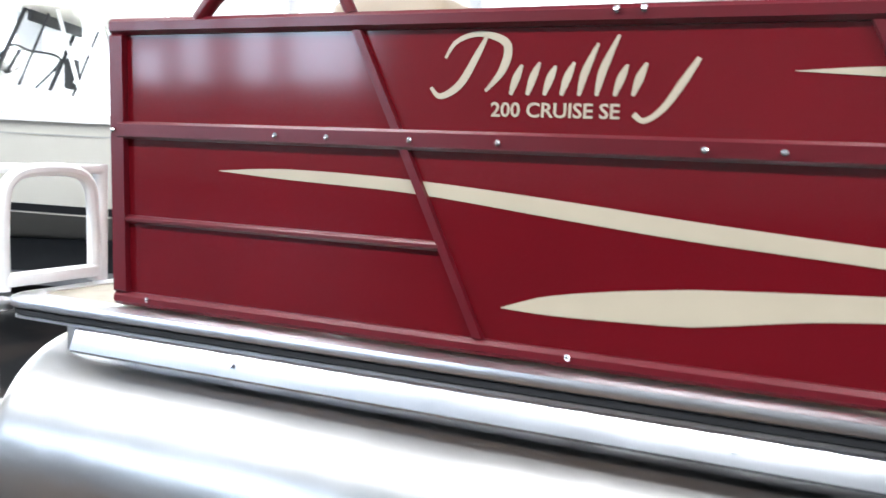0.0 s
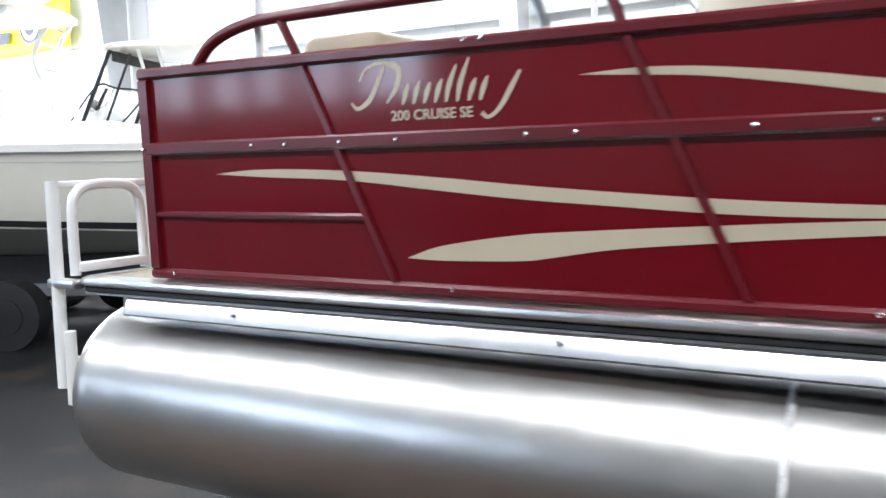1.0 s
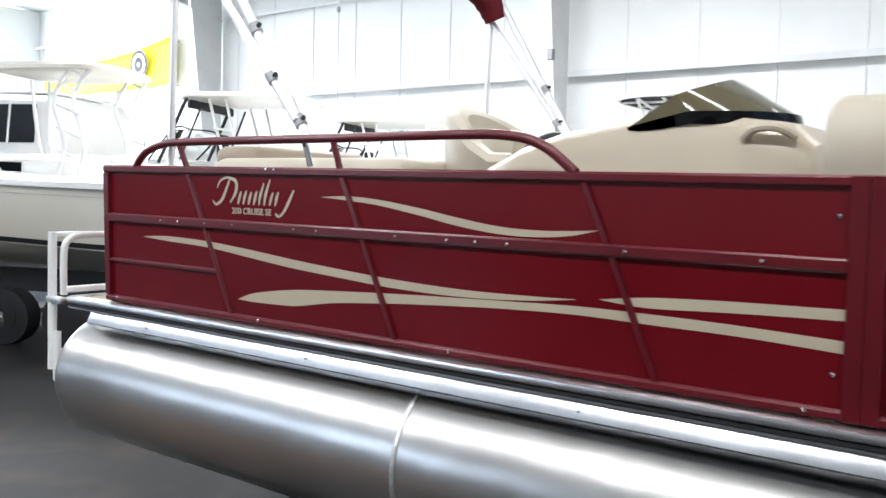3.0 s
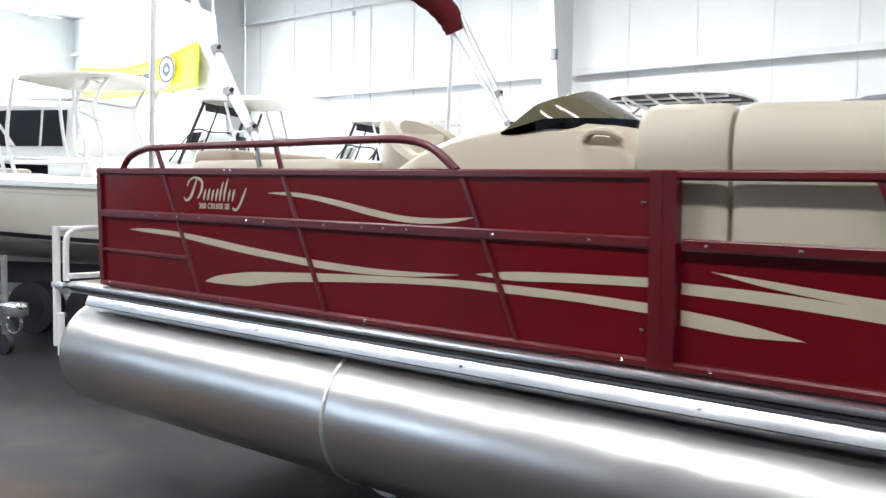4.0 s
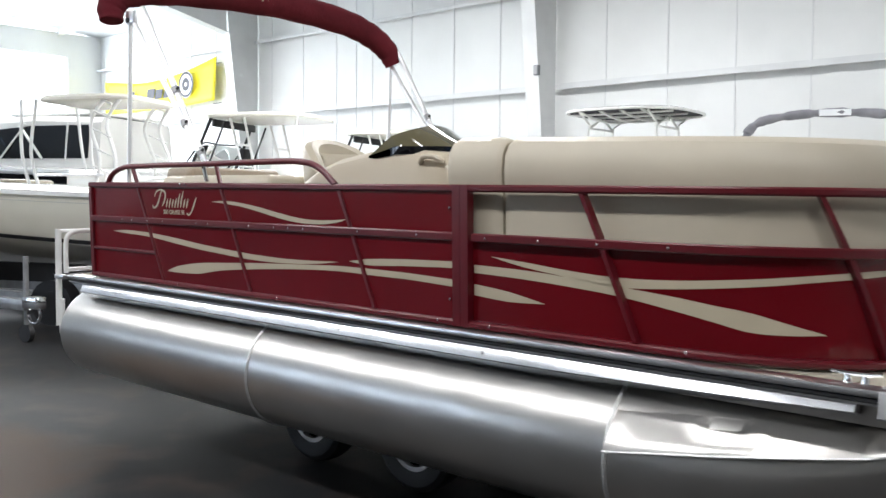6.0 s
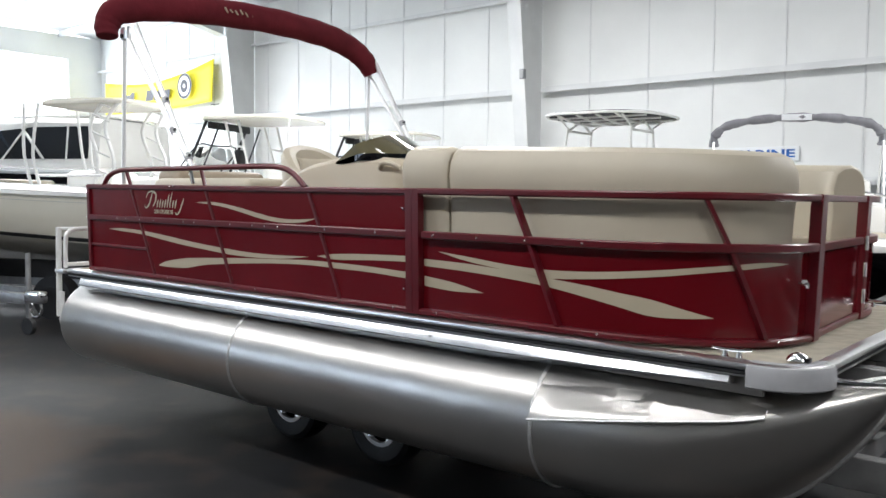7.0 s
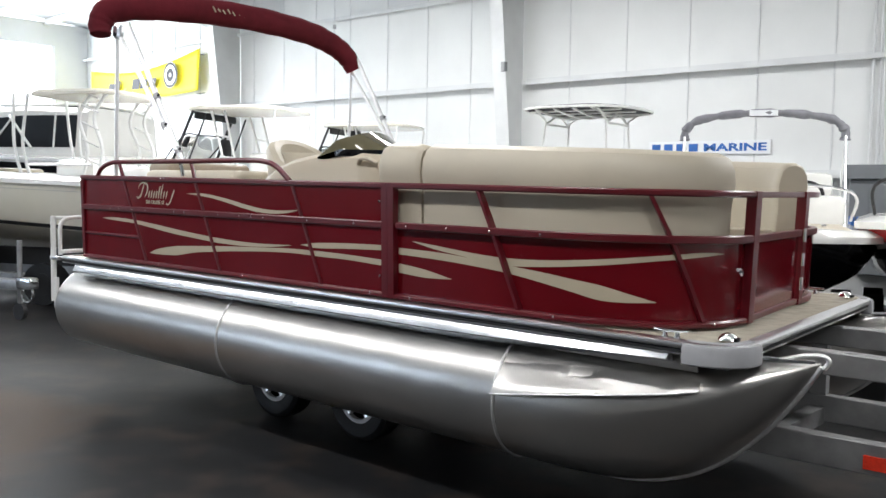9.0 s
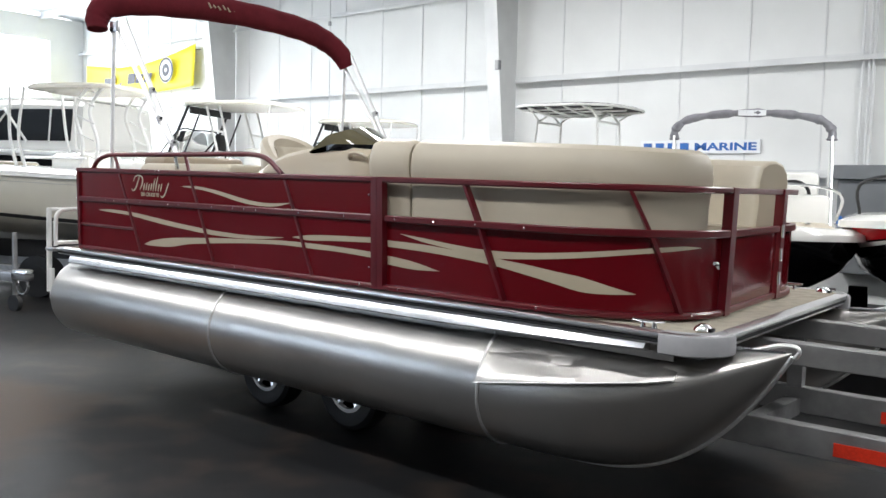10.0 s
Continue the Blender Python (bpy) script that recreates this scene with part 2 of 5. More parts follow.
# unseen upper part, added in white so the apron reflects something bright
structure("wall_south_upper", boxes((END_X, RIGHT_X, BACK_Y - 0.2, BACK_Y, 4.6, EAVE)), WALL_WHITE, "unseen upper long wall, made white to brighten reflections")
# emissive panel in place of the daylit yard outside the open door
yard = glow("daylight_glow", (0.95, 0.98, 1.0), 3.0)
tagged(part("backdrop", boxes((END_X - 4.2, END_X - 4.0, -6.0, 16.0, -0.2, 10.0)), yard, None, "glowing panel standing in for daylight outside the open door", smooth=False), kind="structure")


def ceiling():
    bm = bmesh.new()
    ridge_y, ridge_z = -1.0, EAVE + 1.0
    rings = []
    for x in (END_X - 0.2, RIGHT_X + 0.2):
        rings.append([(x, WALL_Y + 0.2, EAVE), (x, ridge_y, ridge_z), (x, BACK_Y - 0.2, EAVE), (x, BACK_Y - 0.2, EAVE + 0.2), (x, ridge_y, ridge_z + 0.2), (x, WALL_Y + 0.2, EAVE + 0.2)])
    loft(bm, rings)
    # purlins in the one mesh
    for k in range(1, 9):
        y = WALL_Y - k * 1.35
        z = EAVE + (WALL_Y - y) / 12.0
        box(bm, END_X, RIGHT_X, y - 0.03, y + 0.03, z - 0.2, z - 0.02)
    return structure("ceiling", bm, CEIL, "white insulated ceiling with purlins")


ceiling()


def girt(z, x0, x1):
    bm = bmesh.new()
    box(bm, x0, x1, WALL_Y - 0.2, WALL_Y - 0.005, z, z + 0.014)
    box(bm, x0, x1, WALL_Y - 0.2, WALL_Y - 0.19, z - 0.06, z)
    box(bm, x0, x1, WALL_Y - 0.03, WALL_Y - 0.006, z, z + 0.07)
    return structure("trim", bm, WALL_STEEL, "white horizontal steel girt on the wall")


COLS = (-12.93, -3.83, 5.27)
for z in (1.95, 3.72, 5.52):
    for a, b in zip((END_X,) + COLS, COLS + (RIGHT_X,)):
        if b - a > 0.6:
            girt(z, a + 0.12, b - 0.12)


def column(x):
    """A tapered rigid frame: column and haunched rafter."""
    bm = bmesh.new()
    t = 0.15

    def plate(pts, x0, x1):
        loft(bm, [[(x0, y, z) for y, z in pts], [(x1, y, z) for y, z in pts]])
    # web, inner flange, outer flange
    plate([(WALL_Y - 0.02, 0), (WALL_Y - 0.02, EAVE - 0.1), (WALL_Y - 0.95, EAVE - 0.15), (WALL_Y - 0.3, 0)], x - 0.008, x + 0.008)
    plate([(WALL_Y - 0.3, 0), (WALL_Y - 0.95, EAVE - 0.9), (WALL_Y - 0.97, EAVE - 0.9), (WALL_Y - 0.32, 0)], x - t, x + t)
    plate([(WALL_Y - 0.95, EAVE - 0.9), (WALL_Y - 4.5, EAVE - 0.15), (WALL_Y - 4.5, EAVE - 0.17), (WALL_Y - 0.97, EAVE - 0.92)], x - t, x + t)
    plate([(WALL_Y - 0.95, EAVE - 0.9), (WALL_Y - 4.5, EAVE - 0.15), (WALL_Y - 4.5, EAVE + 0.3), (WALL_Y - 0.95, EAVE)], x - 0.008, x + 0.008)
    plate([(WALL_Y - 4.5, EAVE - 0.15), (-1.0, EAVE + 0.5), (-1.0, EAVE + 0.48), (WALL_Y - 4.5, EAVE - 0.17)], x - t, x + t)
    plate([(WALL_Y - 4.5, EAVE - 0.15), (-1.0, EAVE + 0.5), (-1.0, EAVE + 0.95), (WALL_Y - 4.5, EAVE + 0.35)], x - 0.008, x + 0.008)
    ob = structure("steel_column", bm, WALL_STEEL, "white tapered steel portal frame of the hall")
    return ob


for cx in COLS:
    column(cx)

# seams of the liner sheets
for k in range(34):
    x = END_X + 0.25 + k * 1.2
    if x < RIGHT_X - 0.3:
        seam = part("seam", boxes((x - 0.012, x + 0.012, WALL_Y - 0.012, WALL_Y - 0.002, 0.0, EAVE)), WALL_STEEL, wall_north, smooth=False)


def ceiling_light(x, y, z):
    t = thing("ceiling_light", (x, y, z), "white strip light fixture hanging under the ceiling", "ceiling light", "strip lights of the hall")
    part("housing", boxes((-1.2, 1.2, -0.16, 0.16, 0.0, 0.07), bevel=0.01), WALL_STEEL, t)
    for dy in (-0.08, 0.08):
        part("lamp_tube", tubes([[(-1.15, dy, -0.02), (1.15, dy, -0.02)]], 0.02, 8), LAMP_GLOW, t)
    for dx in (-0.9, 0.9):
        part("hanger", tubes([[(dx, 0, 0.06), (dx, 0, EAVE + (WALL_Y - y if y > -1 else y - BACK_Y) / 12.0 - z + 0.02)]], 0.006, 6), ALU_BRIGHT, t)
    return t


for lx in (-18.5, -14.0, -8.0, -2.0, 4.0, 10.0):
    ceiling_light(lx, 6.0, 6.0)
for lx in (-18.8, -14.0, -9.2, -4.4, 0.4, 5.2, 10.0):
    ceiling_light(lx, -4.2, 6.0)
for lx in (-2.0, 2.8):
    ceiling_light(lx, -0.4, 6.0)
for lx in (-14.0, -3.0, 8.0):
    area_lamp("strip_light_glow", look((lx, 6.0, 5.9), (lx, 6.0, 0)), 5.0, 1.2, 540, (1.0, 0.985, 0.965))
for lx in (-9.2, -4.4, 0.4, 5.2, 10.0):
    area_lamp("strip_light_glow", look((lx, -4.2, 5.93), (lx, -4.2, 0)), 2.3, 0.6, 190, (1.0, 0.985, 0.965))
for lx in (-2.0, 2.8):
    area_lamp("strip_light_glow", look((lx, -0.4, 5.93), (lx, -0.4, 0)), 2.3, 0.3, 45, (1.0, 0.985, 0.965))


# ---- the pontoon boat ----
BOW_DOWN = 0.0045
boat = thing("pontoon_boat", (0, 0, 0), "maroon pontoon boat with cream swooshes on a trailer", "boat")
boat.rotation_euler = (0, BOW_DOWN, 0)
MID_Y = 1.125          # centre line
LEAN = -0.03           # the fence leans outward
DECK_Z = 1.075
FB, FM, FT = 1.085, 1.475, 1.712   # fence: bottom edge, middle rail, top edge
XC, CA, CB, CN = 4.12, 0.83, 0.62, 2.5  # bow curve of the fence


def half_line(depth, n=22):
    """One side of the fence, from the stern to the bow gate; depth is how far the curve swings inboard."""
    pts = [(0.0, 0.0), (XC, 0.0)]
    for k in range(1, n + 1):
        th = math.pi / 2 * k / n
        pts.append((XC + CA * math.sin(th) ** (2 / CN), depth - depth * math.cos(th) ** (2 / CN)))
    return pts


def fence_line():
    pts = half_line(CB)
    far = [(x - (0.085 if x > 1 else 0.0), 2 * MID_Y - y) for x, y in reversed(half_line(0.78))]
    return pts, pts + far


NEAR, LOOP = fence_line()


def cumulative(pts):
    out = [0.0]
    for a, b in zip(pts, pts[1:]):
        out.append(out[-1] + math.dist(a, b))
    return out


S_LOOP = cumulative(LOOP)
S_NEAR = cumulative(NEAR)[-1]
S_TOTAL = S_LOOP[-1]
S_FAR = S_LOOP[len(NEAR)]    # where the far side begins


def at(s):
    """Point and outward normal of the fence line at the length s."""
    s = min(max(s, 0.0), S_TOTAL)
    i = 0
    while i < len(S_LOOP) - 2 and S_LOOP[i + 1] < s:
        i += 1
    a, b = LOOP[i], LOOP[i + 1]
    u = (s - S_LOOP[i]) / (S_LOOP[i + 1] - S_LOOP[i])
    # blend the normals of neighbouring pieces for a fair curve
    def nrm(k):
        k = min(max(k, 0), len(LOOP) - 2)
        dx, dy = LOOP[k + 1][0] - LOOP[k][0], LOOP[k + 1][1] - LOOP[k][1]
        d = math.hypot(dx, dy)
        return dy / d, -dx / d
    n0, n1, n2 = nrm(i - 1), nrm(i), nrm(i + 1)
    if S_LOOP[i + 1] - S_LOOP[i] > 0.5:
        n = n1
    else:
        w = u - 0.5
        o = n2 if w > 0 else n0
        w = abs(w)
        n = (n1[0] * (1 - w) + o[0] * w, n1[1] * (1 - w) + o[1] * w)
    d = math.hypot(*n)
    return a[0] + (b[0] - a[0]) * u, a[1] + (b[1] - a[1]) * u, n[0] / d, n[1] / d


def s_of_x(x):
    if x <= XC:
        return x
    for i in range(len(NEAR) - 1):
        if NEAR[i][0] <= x <= NEAR[i + 1][0]:
            u = (x - NEAR[i][0]) / max(1e-6, NEAR[i + 1][0] - NEAR[i][0])
            return S_LOOP[i] + u * (S_LOOP[i + 1] - S_LOOP[i])
    return S_NEAR


def on_fence(s, z, d):
    """A place at length s and height z, d metres proud of the fence line."""
    x, y, nx, ny = at(s)
    d = d + (-LEAN) * (z - FB)
    if z > FM:                 # the top rail falls a little towards the bow
        z -= 0.022 * x / 4.9 * (z - FM) / (FT - FM)
    return (x + nx * d, y + ny * d, z)


def stations(s0, s1, step=0.045):
    """Lengths between s0 and s1, close in the curves and wide on the straights."""
    out = [s0]
    for s in S_LOOP:
        if s0 + 0.005 < s < s1 - 0.005:
            out.append(s)
    out.append(s1)
    return out


def bar(bm, s0, s1, z0, z1, d0, d1, round_edge=0.004):
    r = round_edge
    prof = [(d0, z0), (d1 - r, z0), (d1, z0 + r), (d1, z1 - r), (d1 - r, z1), (d0, z1)]
    loft(bm, [[on_fence(s, z, d) for d, z in prof] for s in stations(s0, s1)])
    return bm


def strut_bm(sa, za, sb, zb, w, d0, d1):
    """A slanting flat bar on the fence from (sa, za) down to (sb, zb)."""
    bm = bmesh.new()
    rings = []
    n = 6
    for k in range(n + 1):
        u = k / n
        s, z = sa + (sb - sa) * u, za + (zb - za) * u
        rings.append([on_fence(s - w / 2, z, d0), on_fence(s - w / 2 + 0.003, z, d1), on_fence(s + w / 2 - 0.003, z, d1), on_fence(s + w / 2, z, d0)])
    loft(bm, rings)
    return bm


def swoosh(st, d, dx=0.0):
    """A cut film shape from stations of (x, upper z, lower z), smoothed."""
    ctrl = [Vector((s_of_x(x + dx), a, b)) for x, a, b in st]
    pts = smooth_path(ctrl, 6)
    bm = bmesh.new()
    loft(bm, [[on_fence(s, a, d + 0.0012), on_fence(s, b, d + 0.0012), on_fence(s, b, d), on_fence(s, a, d)] for s, a, b in pts])
    return bm


G0, G1 = 3.215, 3.303     # the wide post between the two side panels
S_END = S_NEAR
SHEET = 0.0
# side panel at the stern, full height
stern_panel = part("side_panel", bar(bmesh.new(), 0.004, G0, FB + 0.002, FT - 0.004, -0.006, SHEET), MAROON, boat, "glossy maroon side panel with cream swooshes")
bow_panel = part("side_panel", bar(bmesh.new(), G1, S_END, FB + 0.002, FM, -0.026, SHEET - 0.02), MAROON, boat, "glossy maroon curved bow panel with cream swooshes")

for panel, s0, s1 in ((stern_panel, 0.0, G0), (bow_panel, G1, S_END)):
    part("top_rail", bar(bmesh.new(), s0, s1, FT - 0.034, FT, -0.022, 0.016, 0.008), MAROON_RAIL, panel)
    part("middle_rail", bar(bmesh.new(), s0 + 0.02, s1, FM - 0.020, FM + 0.018, -0.014, 0.019, 0.006), MAROON_RAIL, panel)
    part("bottom_rail", bar(bmesh.new(), s0, s1, FB, FB + 0.030, -0.022, 0.016, 0.009), MAROON_RAIL, panel)
part("end_post", bar(bmesh.new(), 0.0, 0.036, FB + 0.03, FT - 0.034, -0.022, 0.016), MAROON_RAIL, stern_panel)
part("gate_post", bar(bmesh.new(), G0 + 0.001, G0 + 0.043, FB, FT, -0.024, 0.017), MAROON_RAIL, boat)
part("gate_post", bar(bmesh.new(), G0 + 0.045, G1 - 0.001, FB, FT, -0.024, 0.0165), MAROON_RAIL, boat)

S5 = s_of_x(4.70)
for panel, st, sb in ((stern_panel, 0.617, 0.885), (stern_panel, 1.505, 1.757), (stern_panel, 2.483, 2.722), (bow_panel, 3.86, 4.10), (bow_panel, S5, S5 + 0.25)):
    zt, zm0, zm1, zb = FT - 0.034, FM + 0.018, FM - 0.020, FB + 0.030
    f = lambda z: st + (sb - st) * (zt - z) / (zt - zb)
    part("strut", strut_bm(st, zt, f(zm0), zm0, 0.024, -0.021, 0.013), MAROON_RAIL, panel)
    part("strut", strut_bm(f(zm1), zm1, sb, zb, 0.024, -0.021, 0.013), MAROON_RAIL, panel)
part("low_rail", bar(bmesh.new(), 0.036, 0.80, 1.270, 1.288, -0.004, 0.014, 0.006), MAROON_RAIL, stern_panel)

SCREWS = (0.012, 0.44, 0.56, 0.74, 0.915, 1.27, 1.39, 1.77, 1.99, 2.105, 2.225, 2.625, 3.01, 3.40, 3.67, 3.94, 4.23)


def screw_at(panel, s, z, d):
    x, y, nx, ny = at(s)
    p = on_fence(s, z, d)
    bm = bmesh.new()
    tube(bm, [p, (p[0] + nx * 0.004, p[1] + ny * 0.004, z), (p[0] + nx * 0.0065, p[1] + ny * 0.0065, z)], [0.0062, 0.006, 0.003], 8)
    part("screw", bm, CHROME, panel)


for x in SCREWS:
    screw_at(stern_panel if x < G0 else bow_panel, x, FM - 0.002, 0.019)
for x, z in ((0.1, FB + 0.02), (1.06, FB + 0.02), (2.0, FB + 0.02), (3.13, FB + 0.02), (3.19, 1.60), (3.19, 1.2), (3.42, FB + 0.02), (4.3, FB + 0.02), (S5 + 0.3, FB + 0.02), (1.115, FT - 0.012), (1.16, FT - 0.012)):
    screw_at(stern_panel if x < G0 else bow_panel, x, z, 0.0165 if z in (FB + 0.02, FT - 0.012) else 0.001)

# cream film shapes
SWA = [(0.285, 1.397, 1.396), (0.46, 1.407, 1.386), (0.74, 1.399, 1.374), (1.02, 1.378, 1.346), (1.25, 1.357, 1.324), (1.47, 1.340, 1.309), (1.68, 1.326, 1.295), (1.85, 1.318, 1.289), (2.02, 1.313, 1.288), (2.18, 1.313, 1.293), (2.32, 1.316, 1.303), (2.46, 1.320, 1.319)]
SWB1 = [(0.925, 1.177, 1.176), (1.01, 1.206, 1.173), (1.13, 1.227, 1.175), (1.25, 1.242, 1.180), (1.31, 1.247, 1.188)]
SWB2 = [(1.31, 1.247, 1.188), (1.47, 1.257, 1.213), (1.67, 1.268, 1.231), (1.85, 1.277, 1.245), (2.18, 1.290, 1.265), (2.46, 1.300, 1.274), (2.72, 1.300, 1.270), (2.95, 1.296, 1.267), (3.225, 1.286, 1.254)]
SWC = [(1.395, 1.603, 1.602), (1.53, 1.609, 1.593), (1.67, 1.601, 1.581), (1.85, 1.578, 1.553), (2.02, 1.550, 1.522), (2.18, 1.528, 1.503), (2.32, 1.522, 1.500), (2.44, 1.526, 1.511), (2.53, 1.533, 1.532)]
SWD = [(2.54, 1.328, 1.327), (2.69, 1.347, 1.317), (2.91, 1.358, 1.327), (3.10, 1.363, 1.334), (3.225, 1.366, 1.337)]
SWE1 = [(3.345, 1.356, 1.322), (3.61, 1.349, 1.312), (3.82, 1.335, 1.299), (4.05, 1.316, 1.279), (4.27, 1.296, 1.246), (4.41, 1.278, 1.220), (4.54, 1.260, 1.193)]
SWE2 = [(4.54, 1.260, 1.193), (4.66, 1.229, 1.190), (4.77, 1.197, 1.196)]
SWF = [(3.44, 1.396, 1.395), (3.60, 1.383, 1.363), (3.82, 1.362, 1.335), (4.03, 1.350, 1.313), (4.27, 1.355, 1.324), (4.54, 1.376, 1.349), (4.76, 1.400, 1.377), (4.91, 1.417, 1.398), (4.96, 1.410, 1.409)]
SWG = [(3.345, 1.273, 1.226), (3.53, 1.254, 1.213), (3.71, 1.220, 1.219)]
for panel, st in ((stern_panel, SWA), (stern_panel, SWB1 + SWB2[1:]), (stern_panel, SWC), (stern_panel, SWD), (bow_panel, SWE1 + SWE2[1:]), (bow_panel, SWF), (bow_panel, SWG)):
    part("swoosh", swoosh(st, SHEET + 0.0006 - (0.02 if panel is bow_panel else 0.0), -0.035 if panel is bow_panel else 0.0), CREAM_VINYL_FILM, panel, "cream vinyl swoosh")


# lettering on the stern panel: a flowing emblem of plain strokes, and the readable line below it
def stroke(pts, w, d):
    """A flat brush stroke on the fence; pts are (x, z), w the widths along it."""
    path = smooth_path([Vector((x, z, ww)) for (x, z), ww in zip(pts, w)], 8)
    bm = bmesh.new()
    rings = []
    for i, p in enumerate(path):
        q0, q1 = path[max(i - 1, 0)], path[min(i + 1, len(path) - 1)]
        dx, dz = q1.x - q0.x, q1.y - q0.y
        l = math.hypot(dx, dz) or 1
        ox, oz = -dz / l * p.z / 2, dx / l * p.z / 2
        rings.append([on_fence(p.x + ox, p.y + oz, d), on_fence(p.x - ox, p.y - oz, d), on_fence(p.x - ox, p.y - oz, d + 0.001), on_fence(p.x + ox, p.y + oz, d + 0.001)])
    loft(bm, rings)
    return bm


EMBLEM = [
    ([(0.772, 1.572), (0.792, 1.556), (0.830, 1.578), (0.862, 1.630), (0.880, 1.664)], [0.006, 0.010, 0.014, 0.012, 0.006]),
    ([(0.800, 1.625), (0.822, 1.655), (0.868, 1.668), (0.918, 1.650), (0.912, 1.605), (0.880, 1.566)], [0.005, 0.008, 0.010, 0.015, 0.014, 0.005]),
] + [([(0.944 + 0.031 * k + 0.004 + h * 0.3, 1.613 + h), (0.944 + 0.031 * k - 0.006, 1.590 + h * 0.3), (0.944 + 0.031 * k - 0.016, 1.560)], [0.005, 0.014, 0.006]) for k, h in enumerate((0.0, 0.004, -0.002, 0.004, 0.036, 0.050, 0.0, 0.003))] + [
    ([(1.250, 1.624), (1.226, 1.585), (1.196, 1.540), (1.166, 1.519), (1.148, 1.530)], [0.008, 0.013, 0.011, 0.009, 0.010]),
]
for pts, w in EMBLEM:
    part("emblem_stroke", stroke(pts, w, SHEET + 0.0006), CREAM_VINYL_FILM, stern_panel)


def text_bm(body, size, shear=0.0, thick=0.0006, bold=0.0):
    cu = bpy.data.curves.new("lettering", "FONT")
    cu.body, cu.size, cu.shear, cu.extrude, cu.offset = body, size, shear, thick, bold
    cu.align_x, cu.resolution_u = "LEFT", 3
    tmp = new("lettering_curve", cu)
    dg = bpy.context.evaluated_depsgraph_get()
    me = bpy.data.meshes.new_from_object(tmp.evaluated_get(dg))
    bpy.data.objects.remove(tmp)
    bm = bmesh.new()
    bm.from_mesh(me)
    bpy.data.meshes.remove(me)
    return bm


def fit_text(bm, width, height):
    xs = [v.co.x for v in bm.verts]
    ys = [v.co.y for v in bm.verts]
    sx, sy = width / (max(xs) - min(xs)), height / (max(ys) - min(ys))
    for v in bm.verts:
        v.co.x, v.co.y = (v.co.x - min(xs)) * sx, (v.co.y - min(ys)) * sy
    return bm


bm = fit_text(text_bm("200 CRUISE SE", 0.04, 0.0, 0.0005, 0.0006), 0.232, 0.0265)
for v in bm.verts:
    s, z, dd = 0.892 + v.co.x, 1.5205 + v.co.y, v.co.z
    v.co = on_fence(s, z, SHEET + 0.0011 + dd)
part("lettering", bm, CREAM_VINYL_FILM, stern_panel, "cream model lettering", smooth=False)

# grab rail above the stern panel
def fz(x, z, d=0.0):
    return on_fence(x, z, d)


arch = smooth_path([fz(0.235, FT - 0.005), fz(0.30, 1.765), fz(0.42, 1.802), fz(0.60, 1.814), fz(1.40, 1.822), fz(2.0, 1.830), fz(2.22, 1.824), fz(2.34, 1.79), fz(2.45, FT - 0.005)], 8)
grab = part("grab_rail", tubes([arch], 0.0165, 12), MAROON_RAIL, boat)
for xt, xb in ((0.545, 0.60), (1.455, 1.49)):
    part("stanchion", tubes([[fz(xt, 1.816), fz(xb, FT - 0.002)]], 0.0125, 10), MAROON_RAIL, grab)

# stern fence, far fence and bow gate
for y0, y1 in ((0.03, 0.9), (1.5, 2.22)):
    part("stern_fence", boxes((-0.006, 0.006, y0, y1, FB, FT - 0.005), (-0.012, 0.012, y0, y1, FT - 0.034, FT)), MAROON, boat, smooth=False)
far_panel = part("side_panel", bar(bmesh.new(), S_FAR, S_TOTAL, FB, FM, -0.006, 0.0), MAROON, boat, "glossy maroon far side panel")
part("top_rail", bar(bmesh.new(), S_FAR, S_TOTAL, FT - 0.034, FT, -0.022, 0.016), MAROON_RAIL, far_panel)
part("middle_rail", bar(bmesh.new(), S_FAR, S_TOTAL, FM - 0.02, FM + 0.018, -0.014, 0.019), MAROON_RAIL, far_panel)
part("bottom_rail", bar(bmesh.new(), S_FAR, S_TOTAL, FB, FB + 0.03, -0.022, 0.016), MAROON_RAIL, far_panel)
gate = part("bow_gate", bar(bmesh.new(), S_NEAR + 0.03, S_FAR - 0.03, FB + 0.03, FM, -0.006, 0.0), MAROON, boat, "glossy maroon bow gate")
part("top_rail", bar(bmesh.new(), S_NEAR + 0.02, S_FAR - 0.02, FT - 0.034, FT - 0.002, -0.016, 0.012), MAROON_RAIL, gate)
part("middle_rail", bar(bmesh.new(), S_NEAR + 0.02, S_FAR - 0.02, FM - 0.02, FM + 0.016, -0.012, 0.014), MAROON_RAIL, gate)
part("bottom_rail", bar(bmesh.new(), S_NEAR + 0.02, S_FAR - 0.02, FB + 0.006, FB + 0.034, -0.012, 0.014), MAROON_RAIL, gate)
for s in (S_NEAR - 0.02, S_FAR + 0.02):
    part("bow_post", bar(bmesh.new(), s - 0.027, s + 0.027, FB, FT, -0.03, 0.02), MAROON_RAIL, boat)
for z in (1.2, 1.33, 1.46):
    p = on_fence(S_FAR + 0.0, z, 0.022)
    part("gate_hinge", tubes([[(p[0], p[1], z - 0.035), (p[0], p[1], z + 0.035)]], 0.009, 8), CHROME, gate)

